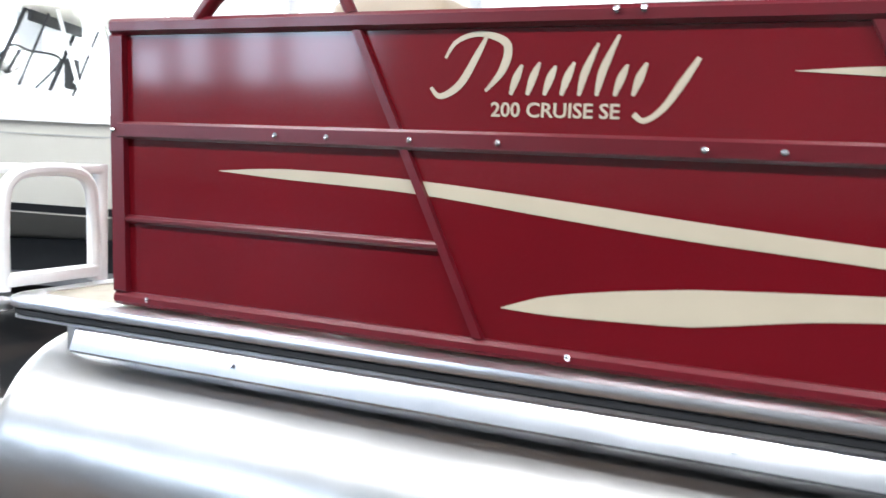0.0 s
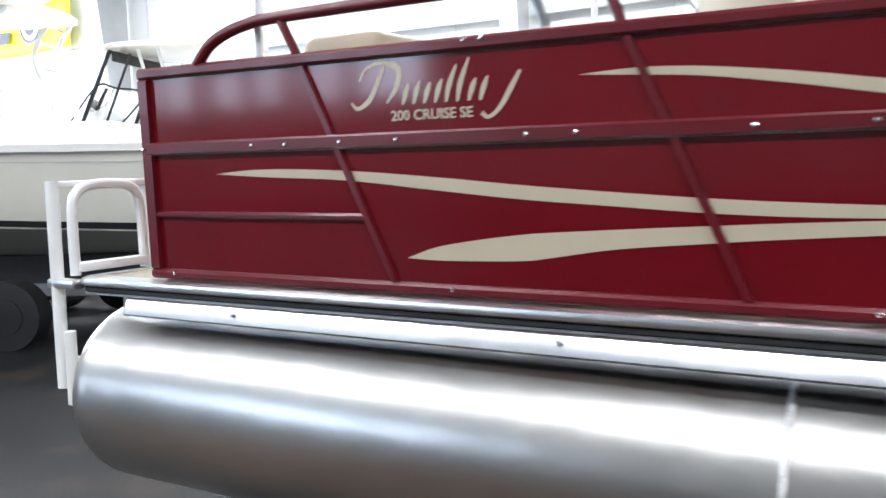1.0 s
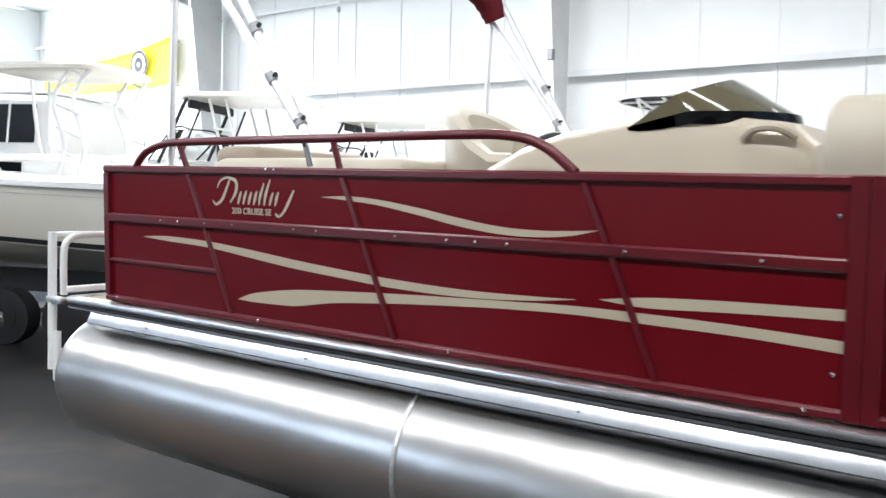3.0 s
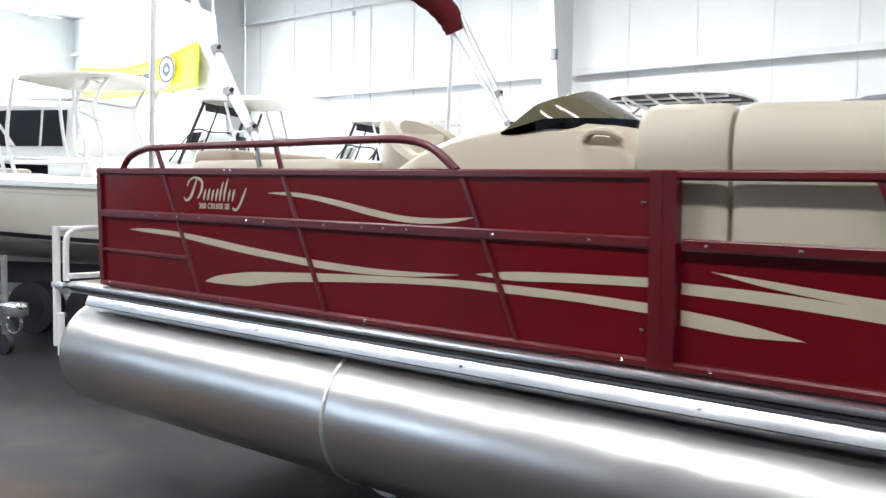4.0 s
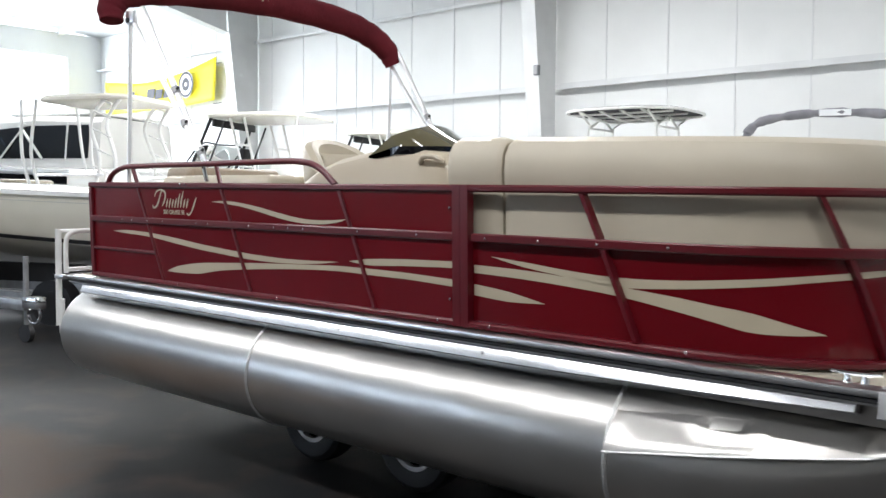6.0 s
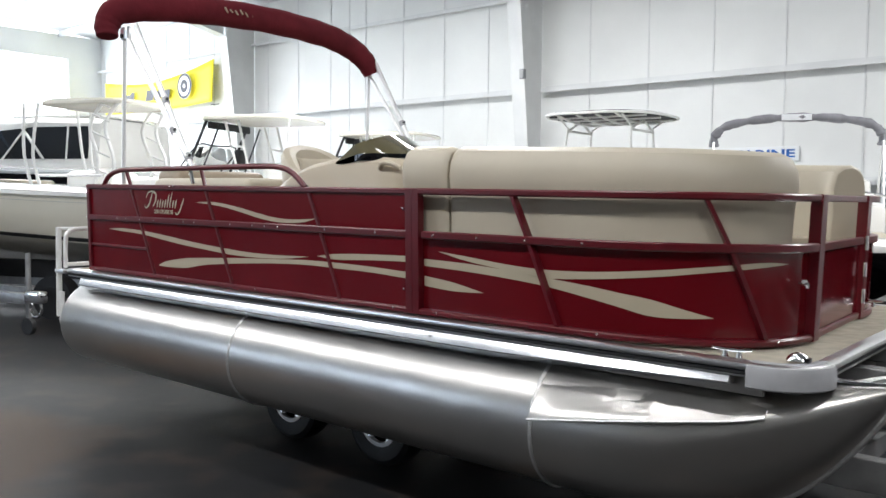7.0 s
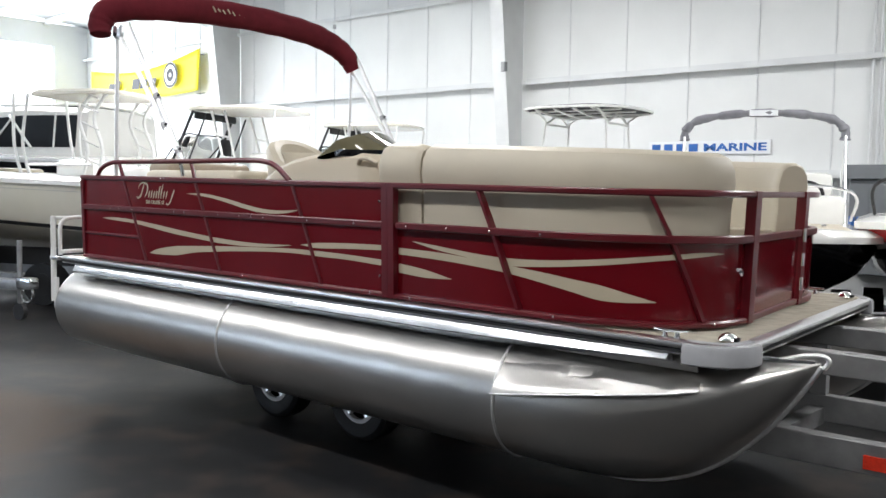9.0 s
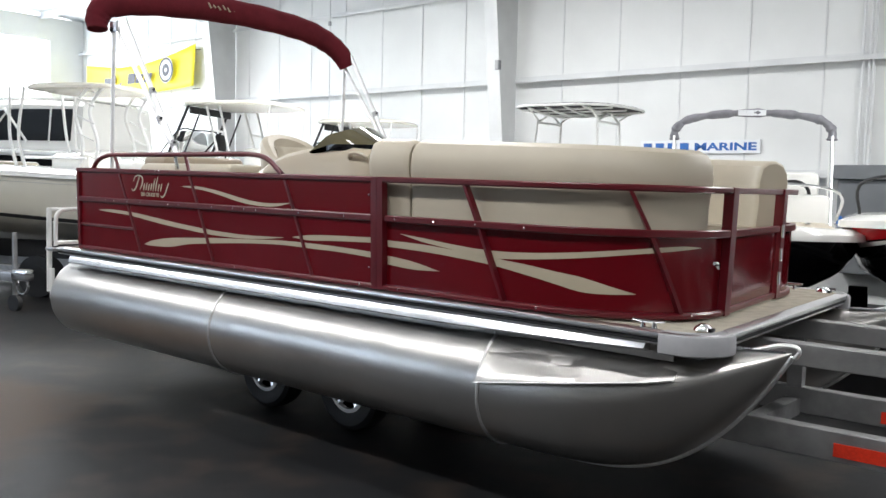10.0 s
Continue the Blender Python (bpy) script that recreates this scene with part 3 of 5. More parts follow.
# drain fitting on the bow panel
s = S_NEAR - 0.16
p = on_fence(s, 1.335, 0.0)
nx, ny = at(s)[2:]
bm = bmesh.new()
tube(bm, [p, (p[0] + nx * 0.025, p[1] + ny * 0.025, p[2])], 0.014, 12)
tube(bm, [(p[0] + nx * 0.022 - ny * 0.04, p[1] + ny * 0.022 + nx * -0.04, p[2] + 0.008), (p[0] + nx * 0.03, p[1] + ny * 0.03, p[2]), (p[0] + nx * 0.03, p[1] + ny * 0.03, p[2] - 0.02)], 0.008, 8)
part("gate_latch", bm, CHROME, boat)

# deck, its edge rail and the corner caps
DX0, DX1, DY0, DY1 = -0.30, 5.16, -0.018, 2.27


def deck_line(inset, rc=0.16, n=8):
    x0, x1, y0, y1 = DX0 + inset, DX1 - inset, DY0 + inset, DY1 - inset
    r = rc - inset
    pts = []
    for cx, cy, a0 in ((x1 - r, y0 + r, -90), (x1 - r, y1 - r, 0), (x0 + r * 0.3, y1 - r * 0.3, 90), (x0 + r * 0.3, y0 + r * 0.3, 180)):
        rr = r if a0 in (-90, 0) else r * 0.3
        for k in range(n + 1):
            t = radians(a0 + 90 * k / n)
            x, y = cx + rr * math.cos(t), cy + rr * math.sin(t)
            pts.append((x - (0.055 * y if x > 3 else 0.0), y))
    return pts


def ring_profile(prof, closed_path, bm):
    """Sweep (inset, z) profiles along the deck outline."""
    rows = [[bm.verts.new((x, y, z)) for x, y in closed_path(i)] for i, z in prof]
    n = len(rows[0])
    m = len(rows)
    for k in range(m):
        a, b = rows[k], rows[(k + 1) % m]
        for i in range(n):
            j = (i + 1) % n
            bm.faces.new((a[i], a[j], b[j], b[i]))
    return bm


bm = bmesh.new()
loft(bm, [[(x, y, z) for x, y in deck_line(0.02)] for z in (1.040, DECK_Z)])
deck = part("deck", bm, CARPET_BEIGE, boat, "deck covered in beige marine carpet", smooth=False)
prof = [(0.03, 1.049), (-0.024, 1.049), (-0.030, 1.053), (-0.032, 1.062), (-0.029, 1.073), (-0.018, 1.0785), (0.004, 1.0795), (0.03, 1.0795)]
part("deck_edge_rail", ring_profile(prof, lambda i: deck_line(i), bmesh.new()), ALU_BRIGHT, deck, "bright aluminium deck edge rail")
prof = [(0.04, 1.031), (-0.018, 1.031), (-0.022, 1.034), (-0.022, 1.046), (-0.018, 1.0485), (0.04, 1.0485)]
part("rub_strip", ring_profile(prof, lambda i: deck_line(i), bmesh.new()), BLACK, deck, "black rubber rub strip")
prof = [(0.045, 1.024), (-0.022, 1.024), (-0.022, 1.0305), (0.045, 1.0305)]
part("lower_flange", ring_profile(prof, lambda i: deck_line(i), bmesh.new()), ALU_BRIGHT, deck)


def corner_cap(sign):
    bm = bmesh.new()
    r0 = 0.16
    cy = DY0 + r0 if sign < 0 else DY1 - r0
    cx = DX1 - r0
    arc = []
    for k in range(11):
        t = radians(90 * k / 10)
        arc.append((math.sin(t), -math.cos(t)))
    outline = [(cx - 0.05, cy + sign * r0, 0, sign)]
    for a, b in arc:
        outline.append((cx + a * r0, cy + sign * (-b) * r0, a, sign * (-b)))
    outline.append((cx + r0, cy - sign * 0.02, 1, 0))
    prof = [(-0.01, 0.988), (0.040, 0.988), (0.045, 0.994), (0.045, 1.056), (0.038, 1.071), (0.0, 1.082), (-0.03, 1.0815)]
    loft(bm, [[(x + nx * d - 0.055 * y, y + ny * d, z) for d, z in prof] for x, y, nx, ny in outline])
    return bm


for sg in (-1, 1):
    part("corner_cap", corner_cap(sg), GREY_CAP, deck, "grey plastic corner cap")

# deck fittings: cleats and bow lights
def cleat(x, y, yaw):
    c, s_ = math.cos(yaw), math.sin(yaw)
    bm = bmesh.new()
    pts = [(-0.075, 0, 0.034), (-0.03, 0, 0.030), (0.03, 0, 0.030), (0.075, 0, 0.034)]
    tube(bm, [(x + a * c, y + a * s_, DECK_Z + z) for a, b, z in pts], [0.006, 0.009, 0.009, 0.006], 8)
    for a in (-0.026, 0.026):
        tube(bm, [(x + a * c, y + a * s_, DECK_Z), (x + a * c, y + a * s_, DECK_Z + 0.03)], [0.013, 0.008], 8)
    part("cleat", bm, CHROME, deck, "chrome mooring cleat")


cleat(4.86, 0.03, 0.08)
cleat(4.72, 2.17, -0.1)


def bow_light(x, y):
    bm = bmesh.new()
    rings = []
    for k in range(6):
        t = radians(15 + 75 * k / 5)
        rings.append([(x + 0.045 * math.cos(t) * math.cos(a), y + 0.032 * math.cos(t) * math.sin(a), DECK_Z + 0.042 * math.sin(t)) for a in [2 * math.pi * i / 14 for i in range(14)]])
    loft(bm, rings)
    part("bow_light", bm, CHROME, deck, "chrome bow navigation light")
    part("lens", boxes((x + 0.02, x + 0.046, y - 0.02, y + 0.02, DECK_Z + 0.008, DECK_Z + 0.024), bevel=0.004), BLACK_GLOSS, deck)


bow_light(5.08, 0.09)
bow_light(4.95, 2.06)

# cross members below the deck
for k in range(12):
    x = -0.1 + k * 0.45
    part("cross_member", boxes((x - 0.02, x + 0.02, 0.0, 2.22, 0.979, 1.038), bevel=0.004), GALV, boat, smooth=False)

# ---- the tubes ----
TCZ, TR, TX0, TXC, TX1 = 0.672, 0.305, -0.33, 4.10, 5.41


def tube_section(x, cy, n=40):
    """Section of the pontoon tube: round, drawn to a keel at the nose, which turns up."""
    if x < TX0 + 0.06:
        k = 1 - 0.06 * ((TX0 + 0.06 - x) / 0.06) ** 2
        return [(x, cy + TR * k * math.cos(2 * math.pi * i / n), TCZ + TR * k * math.sin(2 * math.pi * i / n)) for i in range(n)]
    u = max(0.0, (x - 4.30) / (TX1 - 4.30))
    zb = TCZ - TR + 0.645 * u ** 3.0
    zt = TCZ + TR + 0.045 * u ** 2
    w = TR * max(0.012, 1 - u ** 2.3)
    zc = zb + (zt - zb) * (0.5 + 0.22 * u)
    out = []
    for i in range(n):
        t = 2 * math.pi * i / n
        c, s = math.cos(t), math.sin(t)
        e = 1 + 0.35 * u
        yy = cy + w * math.copysign(abs(c) ** e, c)
        zz = zc + (zt - zc) * s if s > 0 else zc + (zc - zb) * s
        out.append((x, yy, zz))
    return out


def weld_ring(x, cy, r=0.0095, a0=-75, a1=255, lift=0.001):
    sec = tube_section(x, cy, 48)
    ctr = Vector((x, cy, TCZ))
    pts = []
    for p in sec:
        v = Vector(p) - ctr
        pts.append(Vector(p) + v.normalized() * lift)
    bm = bmesh.new()
    n = len(pts)
    tube(bm, [pts[i % n] for i in range(n + 1)], r, 6)
    return bm


def pontoon(cy, near):
    bm = bmesh.new()
    xs = [TX0, TX0 + 0.02, TX0 + 0.04, TX0 + 0.06, 0.6, 1.3, 1.9, 2.5, 3.3, 4.1] + [4.3 + (TX1 - 4.3) * math.sin(math.pi / 2 * k / 22) for k in range(0, 23)]
    loft(bm, [tube_section(x, cy) for x in xs])
    t = part("tube", bm, ALU, boat, "brushed aluminium pontoon tube with weld seams")
    for x in (1.84, 4.035):
        part("weld_bead", weld_ring(x, cy), WELD, t)
    # keel bead that runs up the nose
    pts = []
    for k in range(30):
        u = k / 29
        x = 4.2 + (TX1 - 4.2) * math.sin(math.pi / 2 * u)
        pts.append((x + 0.004 * u, cy, min(p[2] for p in tube_section(x, cy)) - 0.004))
    part("keel_bead", tubes([pts], 0.011, 8), WELD, t)
    # towing eye and nose plate
    bm = bmesh.new()
    pts = [(TX1 - 0.16, cy - 0.004, 1.012), (TX1 - 0.06, cy - 0.004, 1.045), (TX1 + 0.01, cy, 1.05), (TX1 + 0.03, cy, 1.03), (TX1 + 0.012, cy, 1.0)]
    tube(bm, smooth_path(pts, 5), 0.010, 8)
    part("towing_eye", bm, WELD, t)
    bm = bmesh.new()
    loft(bm, [[(TX1 - 0.30, cy - 0.03, 1.005), (TX1 - 0.30, cy + 0.03, 1.005), (TX1 - 0.30, cy + 0.03, 1.012), (TX1 - 0.30, cy - 0.03, 1.012)], [(TX1 - 0.02, cy - 0.008, 1.018), (TX1 - 0.02, cy + 0.008, 1.018), (TX1 - 0.02, cy + 0.008, 1.028), (TX1 - 0.02, cy - 0.008, 1.028)]])
    part("nose_plate", bm, ALU_SHEET, t)
    return t


near_tube = pontoon(0.205, True)
pontoon(2 * MID_Y - 0.205, False)

# spray strake on the nose: a folded ledge with a crumpled sheet above it
def strake():
    bm = bmesh.new()
    edge = bmesh.new()
    rings, lip = [], []
    n = 26
    for k in range(n + 1):
        u = k / n
        x = 4.05 + 0.95 * u
        z = 0.728 + 0.145 * u
        sec = tube_section(x, 0.205, 240)
        near = [p for p in sec if p[1] < 0.205]
        y = min(near, key=lambda p: abs(p[2] - z))[1]
        zt = z + 0.135 * (1 - 0.45 * u)
        up = min(near, key=lambda p: abs(p[2] - zt))
        o = 0.050 * min(1.0, (1.02 - u) / 0.10)
        crease = 0.010 * math.sin(u * 11.0) + 0.007 * math.sin(u * 23.0 + 1.0) + 0.004 * math.sin(u * 47.0)
        rings.append([(x, y + 0.012, z - 0.005), (x, y - o, z - 0.003), (x, y - o, z + 0.003),
                      (x, y + (up[1] - y) * 0.33 - o * 0.80 + crease * 0.5, z + (up[2] - z) * 0.33),
                      (x, y + (up[1] - y) * 0.66 - o * 0.42 - crease, z + (up[2] - z) * 0.66),
                      (x, up[1] - 0.001, up[2]), (x, up[1] + 0.02, up[2] - 0.01)])
        lip.append((x, y - o, z))
    loft(bm, rings)
    part("spray_strake", bm, ALU, near_tube, "folded aluminium spray strake", angle=50)
    tube(edge, lip, 0.005, 6)
    part("strake_edge", edge, WELD, near_tube)


strake()

# apron between deck and tube
def apron(y_sign):
    base = 0.0 if y_sign < 0 else 2 * MID_Y
    bm = bmesh.new()
    prof = [(-0.026, 1.026), (-0.031, 1.020), (-0.049, 0.978), (-0.051, 0.973), (-0.048, 0.967), (0.002, 0.939), (0.022, 0.930), (0.026, 0.932), (0.008, 0.944), (-0.041, 0.974), (-0.020, 1.024)]
    rings = []
    for k in range(25):
        x = -0.10 + k * (4.88 + 0.10) / 24
        shrink = 1.0 if x < 3.7 else 1 - 0.50 * ((x - 3.7) / 1.18) ** 1.3
        row = []
        for y, z in prof:
            zz = 1.026 - (1.026 - z) * shrink
            row.append((x, base + y if y_sign < 0 else base - y, zz))
        rings.append(row)
    loft(bm, rings)
    return part("apron", bm, ALU_SHEET, boat, "shiny folded aluminium sheet under the deck edge", angle=18)


apron(-1)
apron(1)
for x, z in ((0.35, 0.998), (1.35, 1.0), (2.5, 0.998), (3.4, 0.998)):
    bm = bmesh.new()
    disc(bm, (x, -0.043, z), (0, -1, 0.7), 0.007, 0.004, 10)
    part("rivet", bm, CHROME, boat)

# long riser between the deck and the tube
for y in (0.045, 2 * MID_Y - 0.045):
    part("riser", boxes((-0.2, 4.98, y - 0.012, y + 0.012, 0.945, 1.022), bevel=0.003), ALU, boat, smooth=False)

# bracket under the bow
for x in (5.0,):
    part("bracket", boxes((x - 0.09, x + 0.09, 0.08, 0.33, 0.96, 0.995), bevel=0.006), GALV, boat, smooth=False)

# ---- seats on the boat ----
def sweep_seat(name, s0, s1, mirror=False, label="", prof=None, mat=None, parent=None):
    """A long cushion that follows the fence: (inward depth, z) profile with rounded ends."""
    st = [s for s in stations(s0, s1)]
    full = []
    for a, b in zip(st, st[1:]):
        m = max(1, int((b - a) / 0.12))
        full += [a + (b - a) * i / m for i in range(m)]
    full.append(st[-1])
    cd = sum(p[0] for p in prof) / len(prof)
    cz = sum(p[1] for p in prof) / len(prof)
    bm = bmesh.new()
    rings = []
    ends = [(0.0, 0.86), (0.012, 0.94), (0.035, 1.0)]
    seq = [(s0 + o, k) for o, k in ends] + [(s, 1.0) for s in full if s0 + 0.05 < s < s1 - 0.05] + [(s1 - o, k) for o, k in reversed(ends)]
    for s, k in seq:
        ring = []
        for d, z in prof:
            dd, zz = cd + (d - cd) * k, cz + (z - cz) * (0.5 + 0.5 * k)
            x, y, nx, ny = at(s)
            px, py = x - nx * dd, y - ny * dd
            if zz > 1.5:
                zz -= 0.05 * max(0.0, (x - 3.2) / 1.7) * min(1.0, (zz - 1.5) / 0.2)
            if mirror:
                px, py = px - 0.085, 2 * MID_Y - py
            ring.append((px, py, zz))
        rings.append(ring)
    loft(bm, rings)
    return part(name, bm, mat or VINYL, parent or boat, label)


def rounded_profile(d0, d1, z0, z1, r, n=5, bulge=0.0):
    out = []
    for cx, cz, a0 in ((d1 - r, z0 + r, -90), (d1 - r, z1 - r, 0), (d0 + r, z1 - r, 90), (d0 + r, z0 + r, 180)):
        for k in range(n + 1):
            t = radians(a0 + 90 * k / n)
            out.append((cx + r * math.cos(t), cz + r * math.sin(t)))
    return out


BACK = [(0.055, 1.30), (0.050, 1.42), (0.046, 1.60), (0.040, 1.69), (0.030, 1.725), (0.026, 1.775), (0.034, 1.838), (0.060, 1.885), (0.105, 1.906), (0.155, 1.900), (0.195, 1.87), (0.215, 1.78), (0.215, 1.60), (0.225, 1.45), (0.22, 1.30)]
BASE = rounded_profile(0.05, 0.60, 1.16, 1.50, 0.05)
for mir in (False, True):
    SEAT_END = S_NEAR - (0.42 if mir else 0.13)
    lounge = sweep_seat("lounge_base", 3.16, SEAT_END, mir, "beige vinyl bow lounge along the fence", [(0.06, 1.08), (0.06, 1.32), (0.56, 1.32), (0.56, 1.08)], GEL_IVORY)
    sweep_seat("seat_cushion", 3.16, SEAT_END, mir, "", rounded_profile(0.07, 0.60, 1.325, 1.46, 0.045), VINYL, lounge)
    sweep_seat("back_cushion", 3.13, 3.425, mir, "", BACK, VINYL, lounge)
    sweep_seat("back_cushion", 3.44, SEAT_END + 0.02, mir, "", BACK, VINYL, lounge)


def cushion(name, x0, x1, y0, y1, z0, z1, r, mat, parent, label="", taper=0.0):
    bm = bmesh.new()
    box(bm, x0, x1, y0, y1, z0, z1, bevel=r, seg=4)
    if taper:
        for v in bm.verts:
            u = (v.co.z - z0) / (z1 - z0)
            v.co.x += taper * u
    return part(name, bm, mat, parent, label)


# stern lounge
stern = cushion("stern_lounge", 0.35, 1.62, 1.25, 2.15, 1.08, 1.40, 0.03, GEL_IVORY, boat, "beige stern lounge with cushions")
cushion("seat_cushion", 0.36, 1.60, 1.26, 2.0, 1.405, 1.53, 0.05, VINYL, stern)
cushion("back_cushion", 0.45, 1.9, 1.95, 2.16, 1.5, 1.86, 0.07, VINYL, stern)
cushion("headrest", 0.30, 0.62, 0.35, 1.1, 1.62, 1.82, 0.05, VINYL_DARK, stern, "tan headrest")
cushion("sun_pad", 0.40, 1.55, 0.25, 1.15, 1.10, 1.76, 0.06, VINYL, stern)

# helm chair
def helm_chair(cx, cy):
    base = part("helm_chair", tubes([[(cx, cy, 1.075), (cx, cy, 1.42)]], 0.04, 14), ALU_BRIGHT, boat, "beige vinyl helm chair on a pedestal")
    cushion("seat", cx - 0.26, cx + 0.27, cy - 0.27, cy + 0.27, 1.42, 1.56, 0.06, VINYL, base)
    # a wrapped back: sweep round the chair's rear
    bm = bmesh.new()
    rings = []
    for k in range(15):
        t = radians(62 + 236 * k / 14)
        c, s_ = math.cos(t), math.sin(t)
        h = 1.78 + 0.20 * max(0.0, -c) ** 0.6
        prof = [(0.25, 1.52), (0.27, 1.70), (0.285, h - 0.03), (0.27, h), (0.23, h + 0.008), (0.19, h - 0.02), (0.185, 1.70), (0.20, 1.52)]
        rings.append([(cx + 0.02 + c * d * 1.05, cy + s_ * d, z) for d, z in prof])
    loft(bm, rings)
    part("backrest", bm, VINYL, base)
    bm = bmesh.new()
    rings = []
    for k in range(9):
        t = radians(125 + 110 * k / 8)
        c, s_ = math.cos(t), math.sin(t)
        rings.append([(cx + 0.02 + c * d * 1.05, cy + s_ * d, z) for d, z in ((0.19, 1.62), (0.165, 1.66), (0.155, 1.78), (0.165, 1.87), (0.19, 1.90))])
    loft(bm, rings)
    part("lumbar_pad", bm, VINYL, base)
    return base


helm_chair(1.74, 0.72)

# helm console
def console():
    bm = bmesh.new()
    rings = []
    for x, zt, yo, yi in ((1.97, 1.62, 0.12, 0.88), (2.01, 1.72, 0.11, 0.90), (2.16, 1.79, 0.10, 0.92), (2.31, 1.835, 0.10, 0.92), (2.53, 1.868, 0.10, 0.92), (2.88, 1.868, 0.10, 0.92), (3.02, 1.845, 0.11, 0.90), (3.075, 1.79, 0.13, 0.88), (3.085, 1.70, 0.15, 0.86)):
        r = 0.05
        prof = [(yo, 1.08), (yo, zt - 2 * r), (yo + r * 0.3, zt - r * 0.7), (yo + r, zt - r * 0.15), (yo + 2.2 * r, zt), (yi - 2.2 * r, zt), (yi - r, zt - r * 0.15), (yi - r * 0.3, zt - r * 0.7), (yi, zt - 2 * r), (yi, 1.08)]
        rings.append([(x, y, z) for y, z in prof])
    loft(bm, rings)
    c = part("helm_console", bm, GEL_BEIGE, boat, "beige helm console with a smoked windscreen")
    # black base strip and smoked screen wrapped round the front
    def arc(k, n):
        t = radians(-135 + 270 * k / n)
        return 2.73 + 0.25 * math.cos(t), 0.33 + 0.22 * (math.sin(t) if math.cos(t) > 0 else math.copysign(1, t))
    n = 28
    bm = bmesh.new()
    rings = []
    for k in range(n + 1):
        x, y = arc(k, n)
        z = 1.880 - 0.045 * max(0.0, (2.74 - x)) / 0.2
        hh = 0.010 + 0.030 * (1 - abs(k / n * 2 - 1) ** 5)
        rings.append([(x, y, z - hh), (x + 0.012, y, z - hh * 0.9), (x + 0.004, y, z), (x - 0.008, y, z)])
    loft(bm, rings)
    part("screen_base", bm, BLACK_GLOSS, c)
    bm = bmesh.new()
    rings = []
    for k in range(n + 1):
        x, y = arc(k, n)
        u = abs(k / n * 2 - 1)
        z = 1.880 - 0.045 * max(0.0, (2.74 - x)) / 0.2
        h = 0.112 * (1 - u ** 1.35)
        lean = -1.75 * h * (1 - u) ** 0.5
        rings.append([(x, y, z - 0.004), (x + 0.004, y, z - 0.004), (x + lean * 1.0 + 0.004, 0.33 + (y - 0.33) * (1 - h), z + h), (x + lean, 0.33 + (y - 0.33) * (1 - h), z + h)])
    loft(bm, rings)
    part("windscreen", bm, SMOKE, c, "smoked acrylic windscreen")
    # steering wheel
    bm = torus(bmesh.new(), (1.91, 0.62, 1.72), (-0.8, 0, 0.6), 0.17, 0.016)
    part("steering_wheel", bm, BLACK, c)
    # grab handle dish
    bm = bmesh.new()
    tube(bm, smooth_path([(2.90, 0.105, 1.80), (2.94, 0.085, 1.825), (3.00, 0.085, 1.825), (3.04, 0.11, 1.80)], 5), 0.013, 8)
    part("grab_handle", bm, GEL_BEIGE, c)


console()

# ---- bimini top, folded in its boot ----
BX = 0.40
boot_path = smooth_path([(BX - 0.06, -0.04, 2.73), (BX - 0.08, -0.03, 2.82), (BX - 0.06, 0.05, 2.92), (BX + 0.0, 0.40, 2.99), (BX + 0.08, 1.1, 3.02), (BX + 0.14, 1.7, 2.98), (BX + 0.18, 2.00, 2.90), (BX + 0.21, 2.15, 2.80), (BX + 0.23, 2.21, 2.70)], 7)
bm = bmesh.new()
rad = [0.060 + 0.040 * math.sin(math.pi * min(1, max(0, (k + 2) / (len(boot_path) + 3)))) ** 0.5 + 0.003 * math.sin(k * 1.7) for k in range(len(boot_path))]
tube(bm, boot_path, rad, 18, 0.82)
boot = part("bimini_boot", bm, CANVAS, boat, "folded bimini top in a maroon canvas boot")
for y, dx in ((0.02, 0.0), (2.2, 0.14)):
    part("support_pole", tubes([[(BX + 0.035 + dx, y, FT), (BX + 0.065 + dx, y, 2.72)]], 0.0145, 12), ALU_LEG, boot)
    foot = Vector((1.28, y, FT + 0.075))
    for off, r in ((0.0, 0.0165), (0.075, 0.0185)):
        head = Vector((BX + 0.10 + off * 1.1 + dx * 0.6, y + off * 0.2, 2.72 + off))
        low = foot + Vector((off * 0.65 - 0.06, off * 0.2, off * 0.4 + (0.10 if off == 0 else 0.0)))
        leg = part("bimini_leg", tubes([[head, low]], r, 12), ALU_LEG, boot)
        d = (low - head).normalized()
        for u in ((0.55, 0.93) if off else (0.80,)):
            c = head + (low - head) * u
            part("leg_clamp", tubes([[c - d * 0.022, c + d * 0.022]], r + 0.006, 12), GREY_CAP, leg)
            part("clamp_knob", tubes([[c, c + Vector((0.035, -0.01, 0.015))]], 0.009, 8), BLACK, leg)
    part("leg_foot", tubes([[foot + Vector((-0.02, 0, 0.03)), (1.30, y, FT + 0.002)]], 0.012, 8), CHROME, boot)
    part("hinge_block", boxes((BX + 0.03 + dx, BX + 0.13 + dx, y - 0.02, y + 0.02, 2.70, 2.79), bevel=0.012), ALU_BRIGHT, boot)
    part("hinge_pin", tubes([[(BX + 0.07 + dx, y - 0.03, 2.725), (BX + 0.07 + dx, y + 0.03, 2.725)]], 0.016, 10), BLACK, boot)
# faint emblem on the boot
for k in range(7):
    y = 0.78 + k * 0.045
    bm = bmesh.new()
    tube(bm, [(BX + 0.145, y, 3.03 + 0.012 * (k % 3 == 0)), (BX + 0.150, y + 0.022, 3.0 + 0.01 * (k % 2))], 0.006, 6)
    part("emblem_stroke", bm, CREAM_VINYL_FILM, boot)

